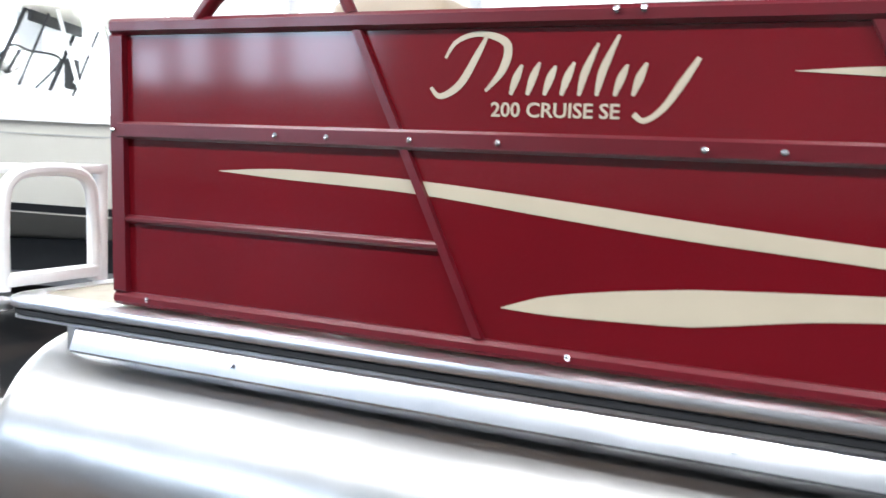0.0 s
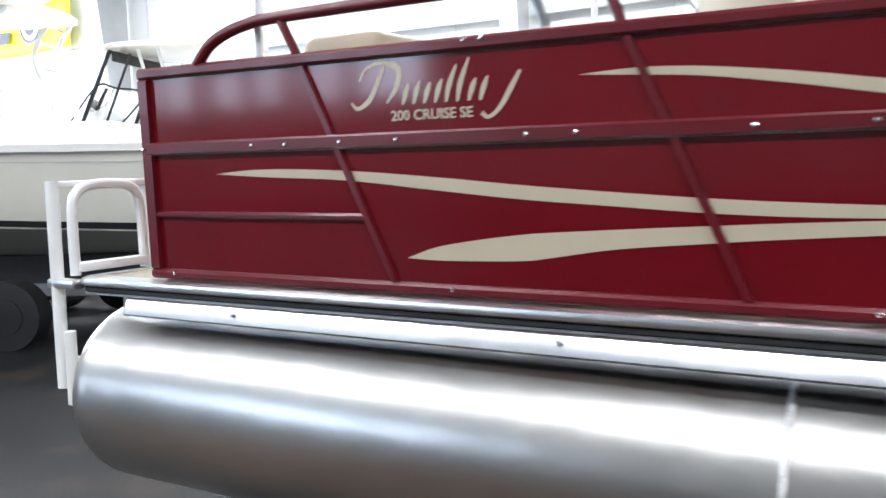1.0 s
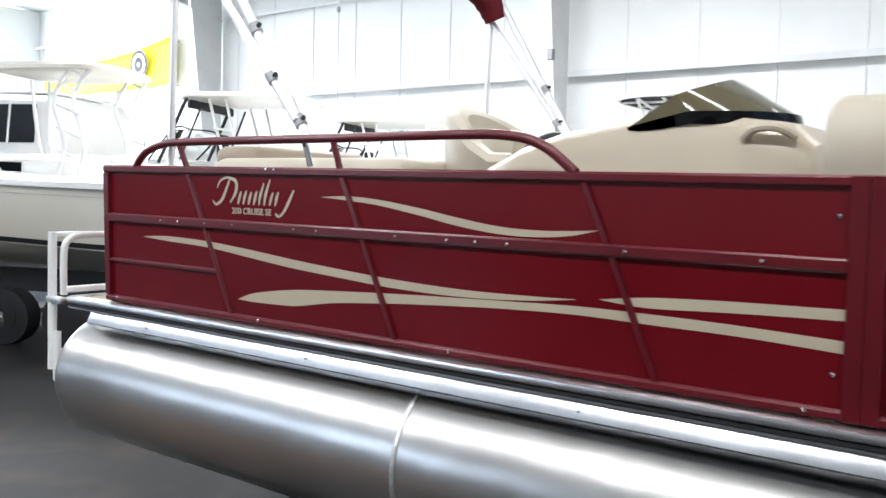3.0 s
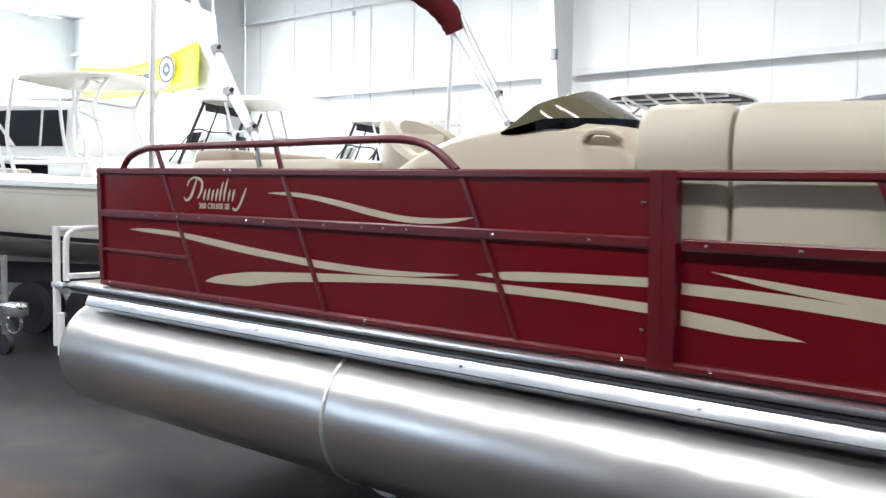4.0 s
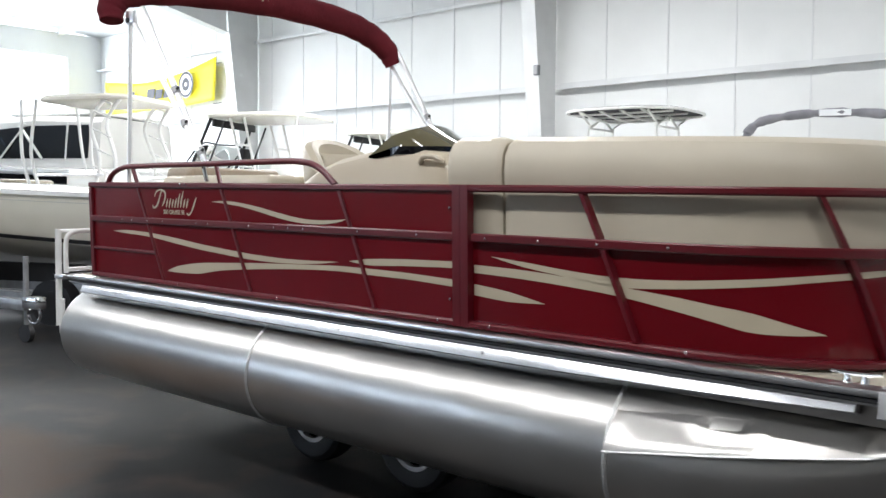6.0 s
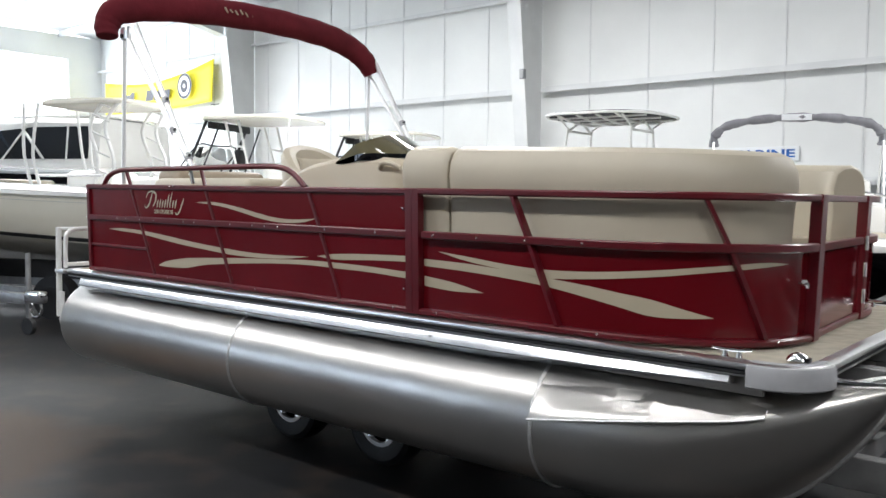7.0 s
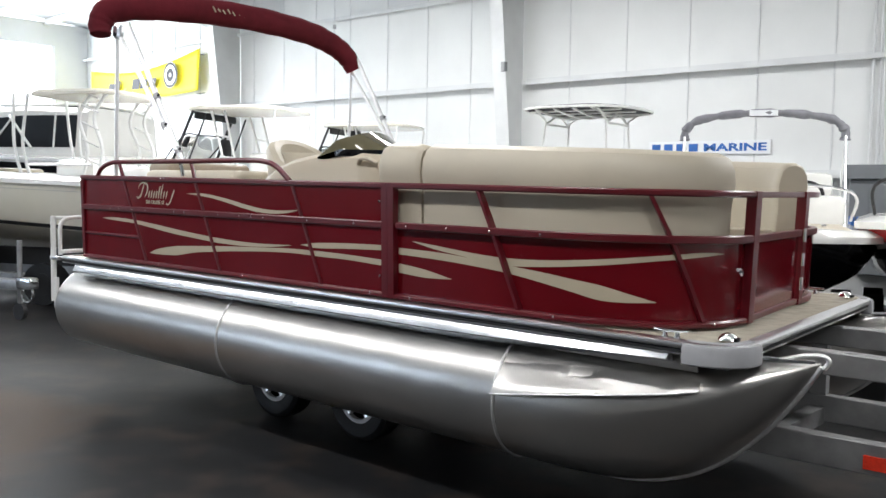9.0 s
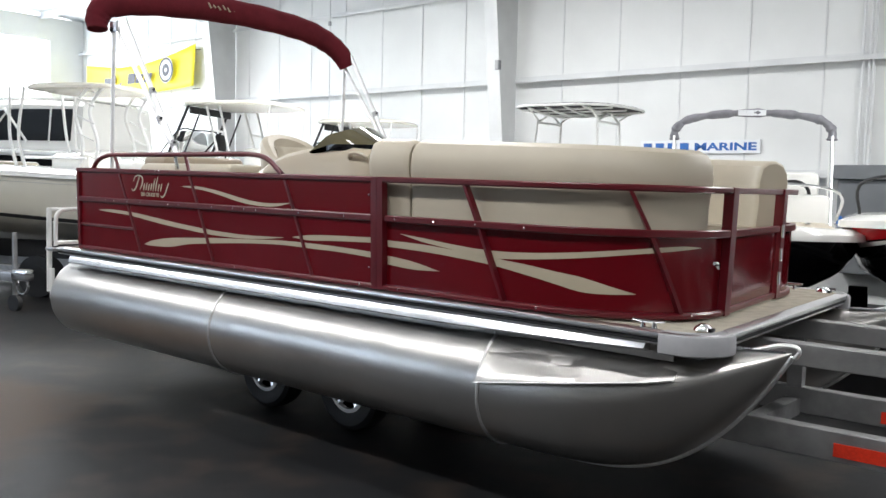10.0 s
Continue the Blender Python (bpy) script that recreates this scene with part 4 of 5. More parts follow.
# ---- boarding ladder ----
LX = -0.40
ladder = part("boarding_ladder", tubes([[(LX, -0.055, 0.71), (LX, -0.055, 1.385)]], 0.021, 12), WHITE_TUBE, boat, "folded aluminium boarding ladder at the stern")
part("side_rail", tubes([[(LX, 0.33, 1.06), (LX, 0.33, 1.385)]], 0.02, 12), WHITE_TUBE, ladder)
part("ladder_loop", tubes([smooth_path([(LX + 0.06, -0.03, 1.08), (LX + 0.06, -0.03, 1.28), (LX + 0.06, -0.01, 1.345), (LX + 0.06, 0.05, 1.37), (LX + 0.06, 0.17, 1.37), (LX + 0.06, 0.225, 1.345), (LX + 0.06, 0.245, 1.28), (LX + 0.06, 0.25, 1.08)], 5)], 0.017, 10), WHITE_TUBE, ladder)
part("rung", boxes((LX + 0.035, LX + 0.085, -0.03, 0.25, 1.09, 1.12), bevel=0.008), WHITE_TUBE, ladder)
part("rung", boxes((LX - 0.02, LX + 0.02, -0.05, 0.33, 1.36, 1.385), bevel=0.008), WHITE_TUBE, ladder)
part("side_rail", tubes([[(LX + 0.045, -0.055, 0.66), (LX + 0.045, -0.055, 0.90)]], 0.019, 12), WHITE_TUBE, ladder)
part("rung", tubes([[(LX, -0.05, 0.80), (LX + 0.2, 0.05, 0.77)]], 0.02, 10), WHITE_TUBE, ladder)
part("hinge", boxes((LX - 0.03, LX + 0.10, -0.075, -0.03, 1.04, 1.07), bevel=0.006), ALU_BRIGHT, ladder)

# ---- trailer ----
trailer = thing("boat_trailer", (0, 0, 0), "galvanised tandem boat trailer under the pontoon boat", "trailer")
for y in (0.72, 1.53):
    part("bunk_beam", boxes((-0.3, 7.6, y - 0.04, y + 0.04, 0.86, 0.965), bevel=0.006), GALV, trailer, smooth=False)
    part("main_beam", boxes((-0.3, 7.9, y - 0.035, y + 0.035, 0.45, 0.59), bevel=0.006), GALV, trailer, smooth=False)
    for x in (0.2, 1.9, 3.6, 5.0):
        part("upright", boxes((x - 0.04, x + 0.04, y - 0.03, y + 0.03, 0.59, 0.86)), GALV, trailer, smooth=False)
for x in (0.2, 1.2, 2.7, 3.6, 5.0, 6.4):
    part("cross_beam", boxes((x - 0.04, x + 0.04, 0.755, 1.495, 0.44, 0.53)), GALV, trailer, smooth=False)
for y in (0.67, 1.45):
    part("reflector", boxes((5.46, 5.75, y + 0.003 if y > 1 else y + 0.003, y + 0.0145, 0.478, 0.538)), RED_PLASTIC, trailer, "red reflector", smooth=False)


def wheel(x, y, out):
    bm = bmesh.new()
    prof = [(0.155, -0.07), (0.175, -0.085), (0.25, -0.088), (0.278, -0.07), (0.288, -0.03), (0.288, 0.03), (0.278, 0.07), (0.25, 0.088), (0.175, 0.085), (0.155, 0.07)]
    n = 36
    rings = []
    for r, d in prof:
        rings.append([(x + r * math.cos(2 * math.pi * k / n), y + d, 0.288 + r * math.sin(2 * math.pi * k / n)) for k in range(n)])
    loft(bm, rings, caps=False)
    w = part("wheel", bm, BLACK, trailer, "trailer wheel with a white spoke rim")
    bm = bmesh.new()
    for r0, r1, d in ((0.135, 0.172, -0.082), (0.03, 0.085, -0.05)):
        rings = []
        for r, dd in ((r0, d + 0.02), (r0 + 0.006, d), (r1 - 0.006, d), (r1, d + 0.02), (r1 - 0.01, d + 0.04), (r0 + 0.01, d + 0.04)):
            rings.append([(x + r * math.cos(2 * math.pi * k / n), y + dd, 0.288 + r * math.sin(2 * math.pi * k / n)) for k in range(n)])
        rings.append(rings[0])
        loft(bm, rings, caps=False)
    for k in range(5):
        a = 2 * math.pi * k / 5 + 0.3
        c, s_ = math.cos(a), math.sin(a)
        tube(bm, [(x + 0.07 * c, y - 0.045, 0.288 + 0.07 * s_), (x + 0.145 * c, y - 0.065, 0.288 + 0.145 * s_)], 0.02, 6)
    disc(bm, (x, y - 0.02, 0.288), (0, -1, 0), 0.04, 0.06)
    part("rim", bm, ALU_BRIGHT, w)
    part("axle", tubes([[(x, y, 0.288), (x, MID_Y, 0.288)]], 0.03, 10), GALV, w)


for x in (1.55, 2.41):
    wheel(x, 0.67, -1)
    wheel(x, 1.58, 1)


# ---- other boats in the hall ----
def hull_rings(L, B, z_keel, z_sheer, rise=0.25, bluff=0.0, n=14, fore=0.55):
    """Sections of a planing hull, stern at x=0, bow at x=L: port sheer, chine, keel, chine, starboard sheer."""
    out = []
    for k in range(n + 1):
        u = k / n
        x = L * u
        w = B / 2 * (1 - max(0.0, (u - 0.45) / 0.55) ** (2.2 + bluff) * 0.985)
        sheer = z_sheer + rise * u ** 2
        keel = z_keel + (sheer - z_keel) * 0.86 * max(0.0, (u - fore) / (1 - fore)) ** 2.4
        chine_w = w * (0.88 - 0.25 * u ** 2)
        chine_z = keel + (sheer - keel) * (0.32 + 0.22 * u)
        sec = []
        for i in range(7):
            v = i / 6
            y = chine_w + (w - chine_w) * v ** 0.7 if v > 0 else chine_w
            sec.append((y, chine_z + (sheer - chine_z) * v))
        half = [(0.0, keel), (chine_w * 0.5, keel + (chine_z - keel) * 0.45)] + sec
        ring = [(x, -y, z) for y, z in reversed(half)] + [(x, y, z) for y, z in half[1:]]
        out.append(ring)
    return out


def hull_part(name, parent, rings, mat, label="", i0=0, i1=None, push=0.0):
    bm = bmesh.new()
    i1 = len(rings[0]) if i1 is None else i1
    rows = []
    for r in rings:
        row = []
        for p in r[i0:i1]:
            row.append((p[0], p[1] + math.copysign(push, p[1]) if abs(p[1]) > 1e-4 else p[1], p[2]))
        rows.append(row)
    loft(bm, rows, closed=False)
    # transom
    if i0 == 0 and i1 == len(rings[0]):
        vs = [bm.verts.new(p) for p in rows[0]]
        bm.faces.new(vs)
    return part(name, bm, mat, parent, label)


def deck_cap(parent, rings, crown, mat, name="deck_cap"):
    """A crowned deck between the two sheer lines, with a rolled gunwale."""
    bm = bmesh.new()
    rows = []
    for r in rings:
        x, y0, z0 = r[0]
        w = abs(y0)
        rows.append([(x, -w - 0.03, z0 - 0.05), (x, -w - 0.03, z0 + 0.01), (x, -w * 0.9, z0 + 0.06), (x, -w * 0.45, z0 + 0.06 + crown), (x, w * 0.45, z0 + 0.06 + crown), (x, w * 0.9, z0 + 0.06), (x, w + 0.03, z0 + 0.01), (x, w + 0.03, z0 - 0.05)])
    loft(bm, rows)
    return part(name, bm, mat, parent)


def stripe(parent, rings, f0, f1, mat, name="hull_stripe"):
    """A painted band on both sides between two fractions of the topsides' height."""
    for sg in (-1, 1):
        bm = bmesh.new()
        rows = []
        for r in rings:
            side = r[:7] if sg < 0 else r[-7:][::-1]
            # side[0] is the sheer, side[6] the chine
            def pick(f):
                t = (1 - f) * 6
                i = min(5, int(t))
                a, b = Vector(side[i]), Vector(side[i + 1])
                return a + (b - a) * (t - i)
            a, b = pick(f1), pick(f0)
            o = Vector((0, sg * 0.006, 0))
            rows.append([a + o, b + o, b, a])
        loft(bm, rows)
        part(name, bm, mat, parent)


def hardtop(parent, cx, cy, z, lx, ly, mat, thick=0.07, name="hardtop", legs=(), under=None):
    """A rounded canopy sheet on pipe legs."""
    bm = bmesh.new()
    rings = []
    n = 28
    for k, dz in ((0.90, -0.012), (1.0, 0.0), (1.0, thick * 0.5), (0.94, thick), (0.5, thick * 1.5), (0.05, thick * 1.7)):
        ring = []
        for i in range(n):
            t = 2 * math.pi * i / n
            c, s_ = math.cos(t), math.sin(t)
            e = 0.45
            ring.append((cx + lx / 2 * k * math.copysign(abs(c) ** e, c), cy + ly / 2 * k * math.copysign(abs(s_) ** e, s_), z + dz))
        rings.append(ring)
    loft(bm, rings)
    top = part(name, bm, mat, parent)
    for path, r in legs:
        part("top_leg", tubes([path], r, 8), WHITE_TUBE, top)
    return top


def stand(parent, L, B, z_keel):
    """Trailer frame that carries a hull on bunks and wheels."""
    for y in (-0.45, 0.45):
        part("trailer_beam", boxes((0.2, L + 0.8, y - 0.04, y + 0.04, 0.38, 0.5)), GALV, parent, smooth=False)
        part("bunk", boxes((0.3, L * 0.75, y - 0.05, y + 0.05, 0.5, z_keel + 0.14)), BLACK, parent, smooth=False)
    for x in (0.3, L * 0.4, L * 0.8):
        part("trailer_cross", boxes((x - 0.04, x + 0.04, -0.41, 0.41, 0.4, 0.48)), GALV, parent, smooth=False)
    for x in (L * 0.3, L * 0.3 + 0.75):
        for y in (-B * 0.42, B * 0.42):
            bm = bmesh.new()
            disc(bm, (x, y - 0.1, 0.3), (0, 1, 0), 0.3, 0.2, 24)
            w = part("wheel", bm, BLACK, parent)
            bm = bmesh.new()
            disc(bm, (x, y - 0.108, 0.3), (0, 1, 0), 0.16, 0.216, 18)
            part("rim", bm, BLACK, w)
        part("axle", tubes([[(x, -B * 0.42, 0.3), (x, B * 0.42, 0.3)]], 0.035, 8), GALV, parent)


def console_boat(at_, yaw):
    """White centre-console boat with an ivory hard T-top on curved pipe legs."""
    t = thing("console_boat", at_, "white centre console boat with an ivory T-top, on a trailer", "boat", rot=(0, 0, yaw))
    t.scale = (1, 1, 0.945)
    L, B, zk, zs = 7.2, 2.5, 0.62, 1.72
    R = hull_rings(L, B, zk, zs, 0.28)
    hull_part("hull", t, R, GEL_IVORY)
    deck_cap(t, R, 0.02, GEL)
    stripe(t, R, 0.80, 0.815, HULL_GREY)
    stripe(t, R, 0.02, 0.10, BLACK)
    stripe(t, R, 0.93, 0.99, GEL)
    stand(t, L, B, zk)
    part("console", boxes((2.65, 3.3, -0.4, 0.4, 1.7, 2.08), bevel=0.08), GEL, t)
    part("seat_box", boxes((1.5, 2.2, -0.5, 0.5, 1.7, 1.98), bevel=0.08), GEL, t)
    part("bow_cushion", boxes((4.2, 6.0, -0.5, 0.5, 1.8, 1.95), bevel=0.05), VINYL, t)
    for y in (-0.65, 0.65):
        part("grab_bar", tubes([[(2.5, y, 2.0), (3.5, y, 2.0)]], 0.02, 8), ALU_BRIGHT, t)
    legs = []
    for y in (-0.6, 0.6):
        for dx in (0.0, 0.24):
            legs.append((smooth_path([(2.45 + dx, y, 1.75), (2.35 + dx, y, 2.2), (2.5 + dx, y * 0.95, 2.7), (2.3 + dx, y * 0.9, 3.05)], 5), 0.024))
            legs.append((smooth_path([(3.5 + dx * 0.6, y, 1.75), (3.65 + dx * 0.6, y, 2.3), (3.6 + dx, y * 0.9, 3.05)], 5), 0.022))
        for z in (2.0, 2.25, 2.5, 2.75, 2.95):
            legs.append(([(2.40, y, z), (2.68, y, z + 0.12)], 0.014))
    hardtop(t, 2.9, 0, 3.02, 1.45, 1.34, GEL_IVORY, 0.075, "t_top", legs)
    part("t_top_hatch", boxes((2.6, 3.3, -0.4, 0.4, 3.015, 3.027)), HULL_GREY, t, smooth=False)
    return t


def cabin_cruiser(at_, yaw):
    """White cabin cruiser with dark side windows and a dark lower hull."""
    t = thing("cabin_cruiser", at_, "white cabin cruiser with tinted side windows and a black hull band", "boat", rot=(0, 0, yaw))
    t.scale = (1, 1, 0.905)
    L, B, zk, zs = 9.5, 2.9, 1.1, 2.3
    R = hull_rings(L, B, zk, zs, 0.4)
    hull_part("hull", t, R, GEL)
    deck_cap(t, R, 0.05, GEL)
    stripe(t, R, 0.42, 0.86, BLACK_GLOSS)
    stand(t, L, B, zk)
    bm = bmesh.new()
    rings = []
    for x, w, z in ((2.0, 1.15, 3.5), (3.6, 1.15, 3.55), (4.6, 1.1, 3.5), (5.6, 0.98, 3.05), (6.6, 0.8, 2.68), (7.2, 0.6, 2.5)):
        rings.append([(x, -w - 0.12, 2.34), (x, -w, z - 0.12), (x, -w * 0.9, z), (x, w * 0.9, z), (x, w, z - 0.12), (x, w + 0.12, 2.34)])
    loft(bm, rings)
    c = part("cabin", bm, GEL, t)
    for sg in (-1, 1):
        bm = bmesh.new()
        rows = []
        for x, z0, z1, w, zt in ((2.25, 2.60, 3.32, 1.15, 3.39), (3.6, 2.60, 3.32, 1.15, 3.43), (4.6, 2.60, 3.24, 1.1, 3.38), (5.5, 2.60, 2.80, 0.99, 2.97)):
            col = [(x, w + 0.12 * (zt - z) / (zt - 2.34), z) for z in (z0, z0 + (z1 - z0) * 0.5, z1)]
            rows.append([(a, sg * (b + 0.02), c_) for a, b, c_ in col] + [(a, sg * (b - 0.02), c_) for a, b, c_ in reversed(col)])
        loft(bm, rows)
        win = part("side_window", bm, DARK_GLASS, c)
        part("window_post", tubes([[(3.3, sg * 1.265, 2.58), (3.9, sg * 1.195, 3.33)]], 0.03, 8), GEL, c)
        part("window_post", tubes([[(4.35, sg * 1.255, 2.58), (3.75, sg * 1.195, 3.36)]], 0.022, 8), GEL, c)
        part("window_post", tubes([[(2.75, sg * 1.275, 2.58), (2.75, sg * 1.19, 3.36)]], 0.02, 8), GEL, c)
        part("rail", tubes([smooth_path([(4.5, sg * 1.3, 2.6), (5.6, sg * 1.2, 3.0), (7.8, sg * 0.7, 3.15), (9.2, sg * 0.15, 3.25)], 6)], 0.016, 8), CHROME, t)
    part("fly_top", boxes((2.1, 4.3, -1.0, 1.0, 3.54, 3.60), bevel=0.025), GEL, t)
    bm = bmesh.new()
    for sg in (-1, 1):
        disc(bm, (6.4, sg * 1.1, 2.2), (0, sg, 0), 0.10, 0.05, 14)
    part("porthole", bm, CHROME, t)
    return t


def walkaround_boat(at_, yaw, scale=1.0, tall=1.0, label="white cuddy boat with a hardtop and dark windscreen posts"):
    """White boat with a hardtop; mostly its upper works show."""
    t = thing("hardtop_boat", at_, label, "boat", "boats with hardtops", rot=(0, 0, yaw))
    t.scale = (scale, scale, tall)
    L, B, zk, zs = 6.6, 2.4, 0.6, 1.6
    R = hull_rings(L, B, zk, zs, 0.3)
    hull_part("hull", t, R, GEL)
    deck_cap(t, R, 0.04, GEL)
    stripe(t, R, 0.3, 0.36, BLACK)
    stand(t, L, B, zk)
    part("cuddy", boxes((3.4, 5.2, -0.8, 0.8, 1.6, 2.02), bevel=0.12), GEL, t)
    legs = []
    for y in (-0.85, 0.85):
        legs.append(([(2.2, y, 1.7), (2.55, y * 0.95, 2.86)], 0.026))
        legs.append(([(2.45, y, 1.7), (2.85, y * 0.95, 2.86)], 0.026))
        legs.append(([(2.3, y, 2.05), (2.62, y, 2.08)], 0.018))
        legs.append(([(2.4, y, 2.4), (2.74, y, 2.44)], 0.018))
        legs.append(([(1.6, y, 1.7), (1.4, y, 2.86)], 0.02))
    top = hardtop(t, 2.4, 0, 2.86, 2.2, 2.1, GEL_IVORY, 0.07, "hardtop", legs)
    for y in (-0.86, 0.86):
        part("screen_post", tubes([[(3.75, y, 1.95), (3.25, y * 0.96, 2.86)]], 0.03, 8), BLACK, t)
        part("screen_post", tubes([[(3.35, y, 2.0), (2.95, y * 0.96, 2.80)]], 0.018, 8), BLACK, t)
    part("screen_header", boxes((3.18, 3.24, -0.82, 0.82, 2.72, 2.84), bevel=0.01), BLACK, t)
    bm = bmesh.new()
    loft(bm, [smooth_path([(3.78, -0.8, 1.98), (3.95, 0, 2.0), (3.78, 0.8, 1.98)], 6), smooth_path([(3.50, -0.8, 2.42), (3.62, 0, 2.46), (3.50, 0.8, 2.42)], 6)], closed=False)
    ob = part("windscreen", bm, GLASS, t)
    ob.visible_shadow = False
    part("screen_trim", tubes([smooth_path([(3.95, -0.84, 1.98), (3.50, -0.8, 2.43), (3.60, 0, 2.47), (3.50, 0.8, 2.43), (3.95, 0.84, 1.98)], 6)], 0.014, 6), BLACK, t)
    part("electronics_box", boxes((3.0, 3.12, -0.3, 0.0, 2.05, 2.4), bevel=0.03), BLACK, t)
    part("helm_seat", boxes((1.7, 2.2, -0.5, 0.5, 1.65, 2.15), bevel=0.08), GEL, t)
    return t


def glass_material():
    mat = bpy.data.materials.new("clear_glass")
    mat.use_nodes = True
    b = mat.node_tree.nodes["Principled BSDF"]
    b.inputs["Base Color"].default_value = (0.93, 0.97, 0.96, 1)
    b.inputs["Transmission Weight"].default_value = 1.0
    b.inputs["Roughness"].default_value = 0.02
    b.inputs["IOR"].default_value = 1.1
    return mat


GLASS = glass_material()

console_boat((-3.05, 4.35, 0.0), 205)
cabin_cruiser((-9.45, 7.56, 0.0), 205)
walkaround_boat((-4.75, 7.40, 0.0), 205, 0.85, 1.025)
walkaround_boat((-4.26, 9.74, 0.0), 200, 0.78, 0.975, label="white boat with a flat hardtop near the long wall")


def fishing_boat(at_, yaw):
    """Boat whose dark canvas T-top on white pipework rises behind the lounge."""
    t = thing("fishing_boat", at_, "white fishing boat with a dark grey canvas T-top on white pipes", "boat", rot=(0, 0, yaw))
    t.scale = (0.93, 0.93, 0.91)
    L, B, zk, zs = 5.6, 2.1, 0.55, 1.35
    R = hull_rings(L, B, zk, zs, 0.25)
    hull_part("hull", t, R, GEL)
    deck_cap(t, R, 0.03, GEL)
    stand(t, L, B, zk)
    part("console", boxes((2.3, 2.9, -0.4, 0.4, 1.35, 1.95), bevel=0.06), GEL, t)
    # canvas disc with lacing rim and pipe frame
    cx, z = 2.5, 3.02
    n = 26
    bm = bmesh.new()
    def oval(k, dz):
        return [(cx + 0.95 * k * math.copysign(abs(math.cos(2 * math.pi * i / n)) ** 0.7, math.cos(2 * math.pi * i / n)), 0.85 * k * math.copysign(abs(math.sin(2 * math.pi * i / n)) ** 0.7, math.sin(2 * math.pi * i / n)), z + dz) for i in range(n)]
    loft(bm, [oval(0.97, 0.0), oval(1.0, 0.02), oval(0.97, 0.045), oval(0.6, 0.085), oval(0.1, 0.10)])
    top = part("t_top_canvas", bm, DARK_CANVAS, t)
    rim = oval(1.01, 0.015)
    part("rim_pipe", tubes([rim + rim[:1]], 0.02, 8), WHITE_TUBE, top)
    paths = []
    for y in (-0.45, -0.15, 0.15, 0.45):
        paths.append(smooth_path([(cx - 0.85, y, z), (cx - 0.3, y, z - 0.07), (cx + 0.3, y, z - 0.07), (cx + 0.85, y, z)], 4))
    for dx in (-0.5, 0.0, 0.5):
        paths.append([(cx + dx, -0.75, z - 0.01), (cx + dx, 0.75, z - 0.01)])
    for y in (-0.5, 0.5):
        paths += [[(cx - 0.62, y * 1.2, 1.4), (cx - 0.45, y, z - 0.15), (cx - 0.75, y, z)], [(cx + 0.35, y * 1.2, 1.4), (cx + 0.3, y, z - 0.15), (cx + 0.7, y, z)], [(cx - 0.45, y, z - 0.2), (cx + 0.3, y, z - 0.2)], [(cx - 0.45, y, z - 0.2), (cx - 0.1, y, z - 0.05)], [(cx + 0.3, y, z - 0.2), (cx, y, z - 0.05)]]
    for p in paths:
        part("frame_pipe", tubes([p], 0.018, 8), WHITE_TUBE, top)
    return t


fishing_boat((0.0, 5.28, 0.0), 95)


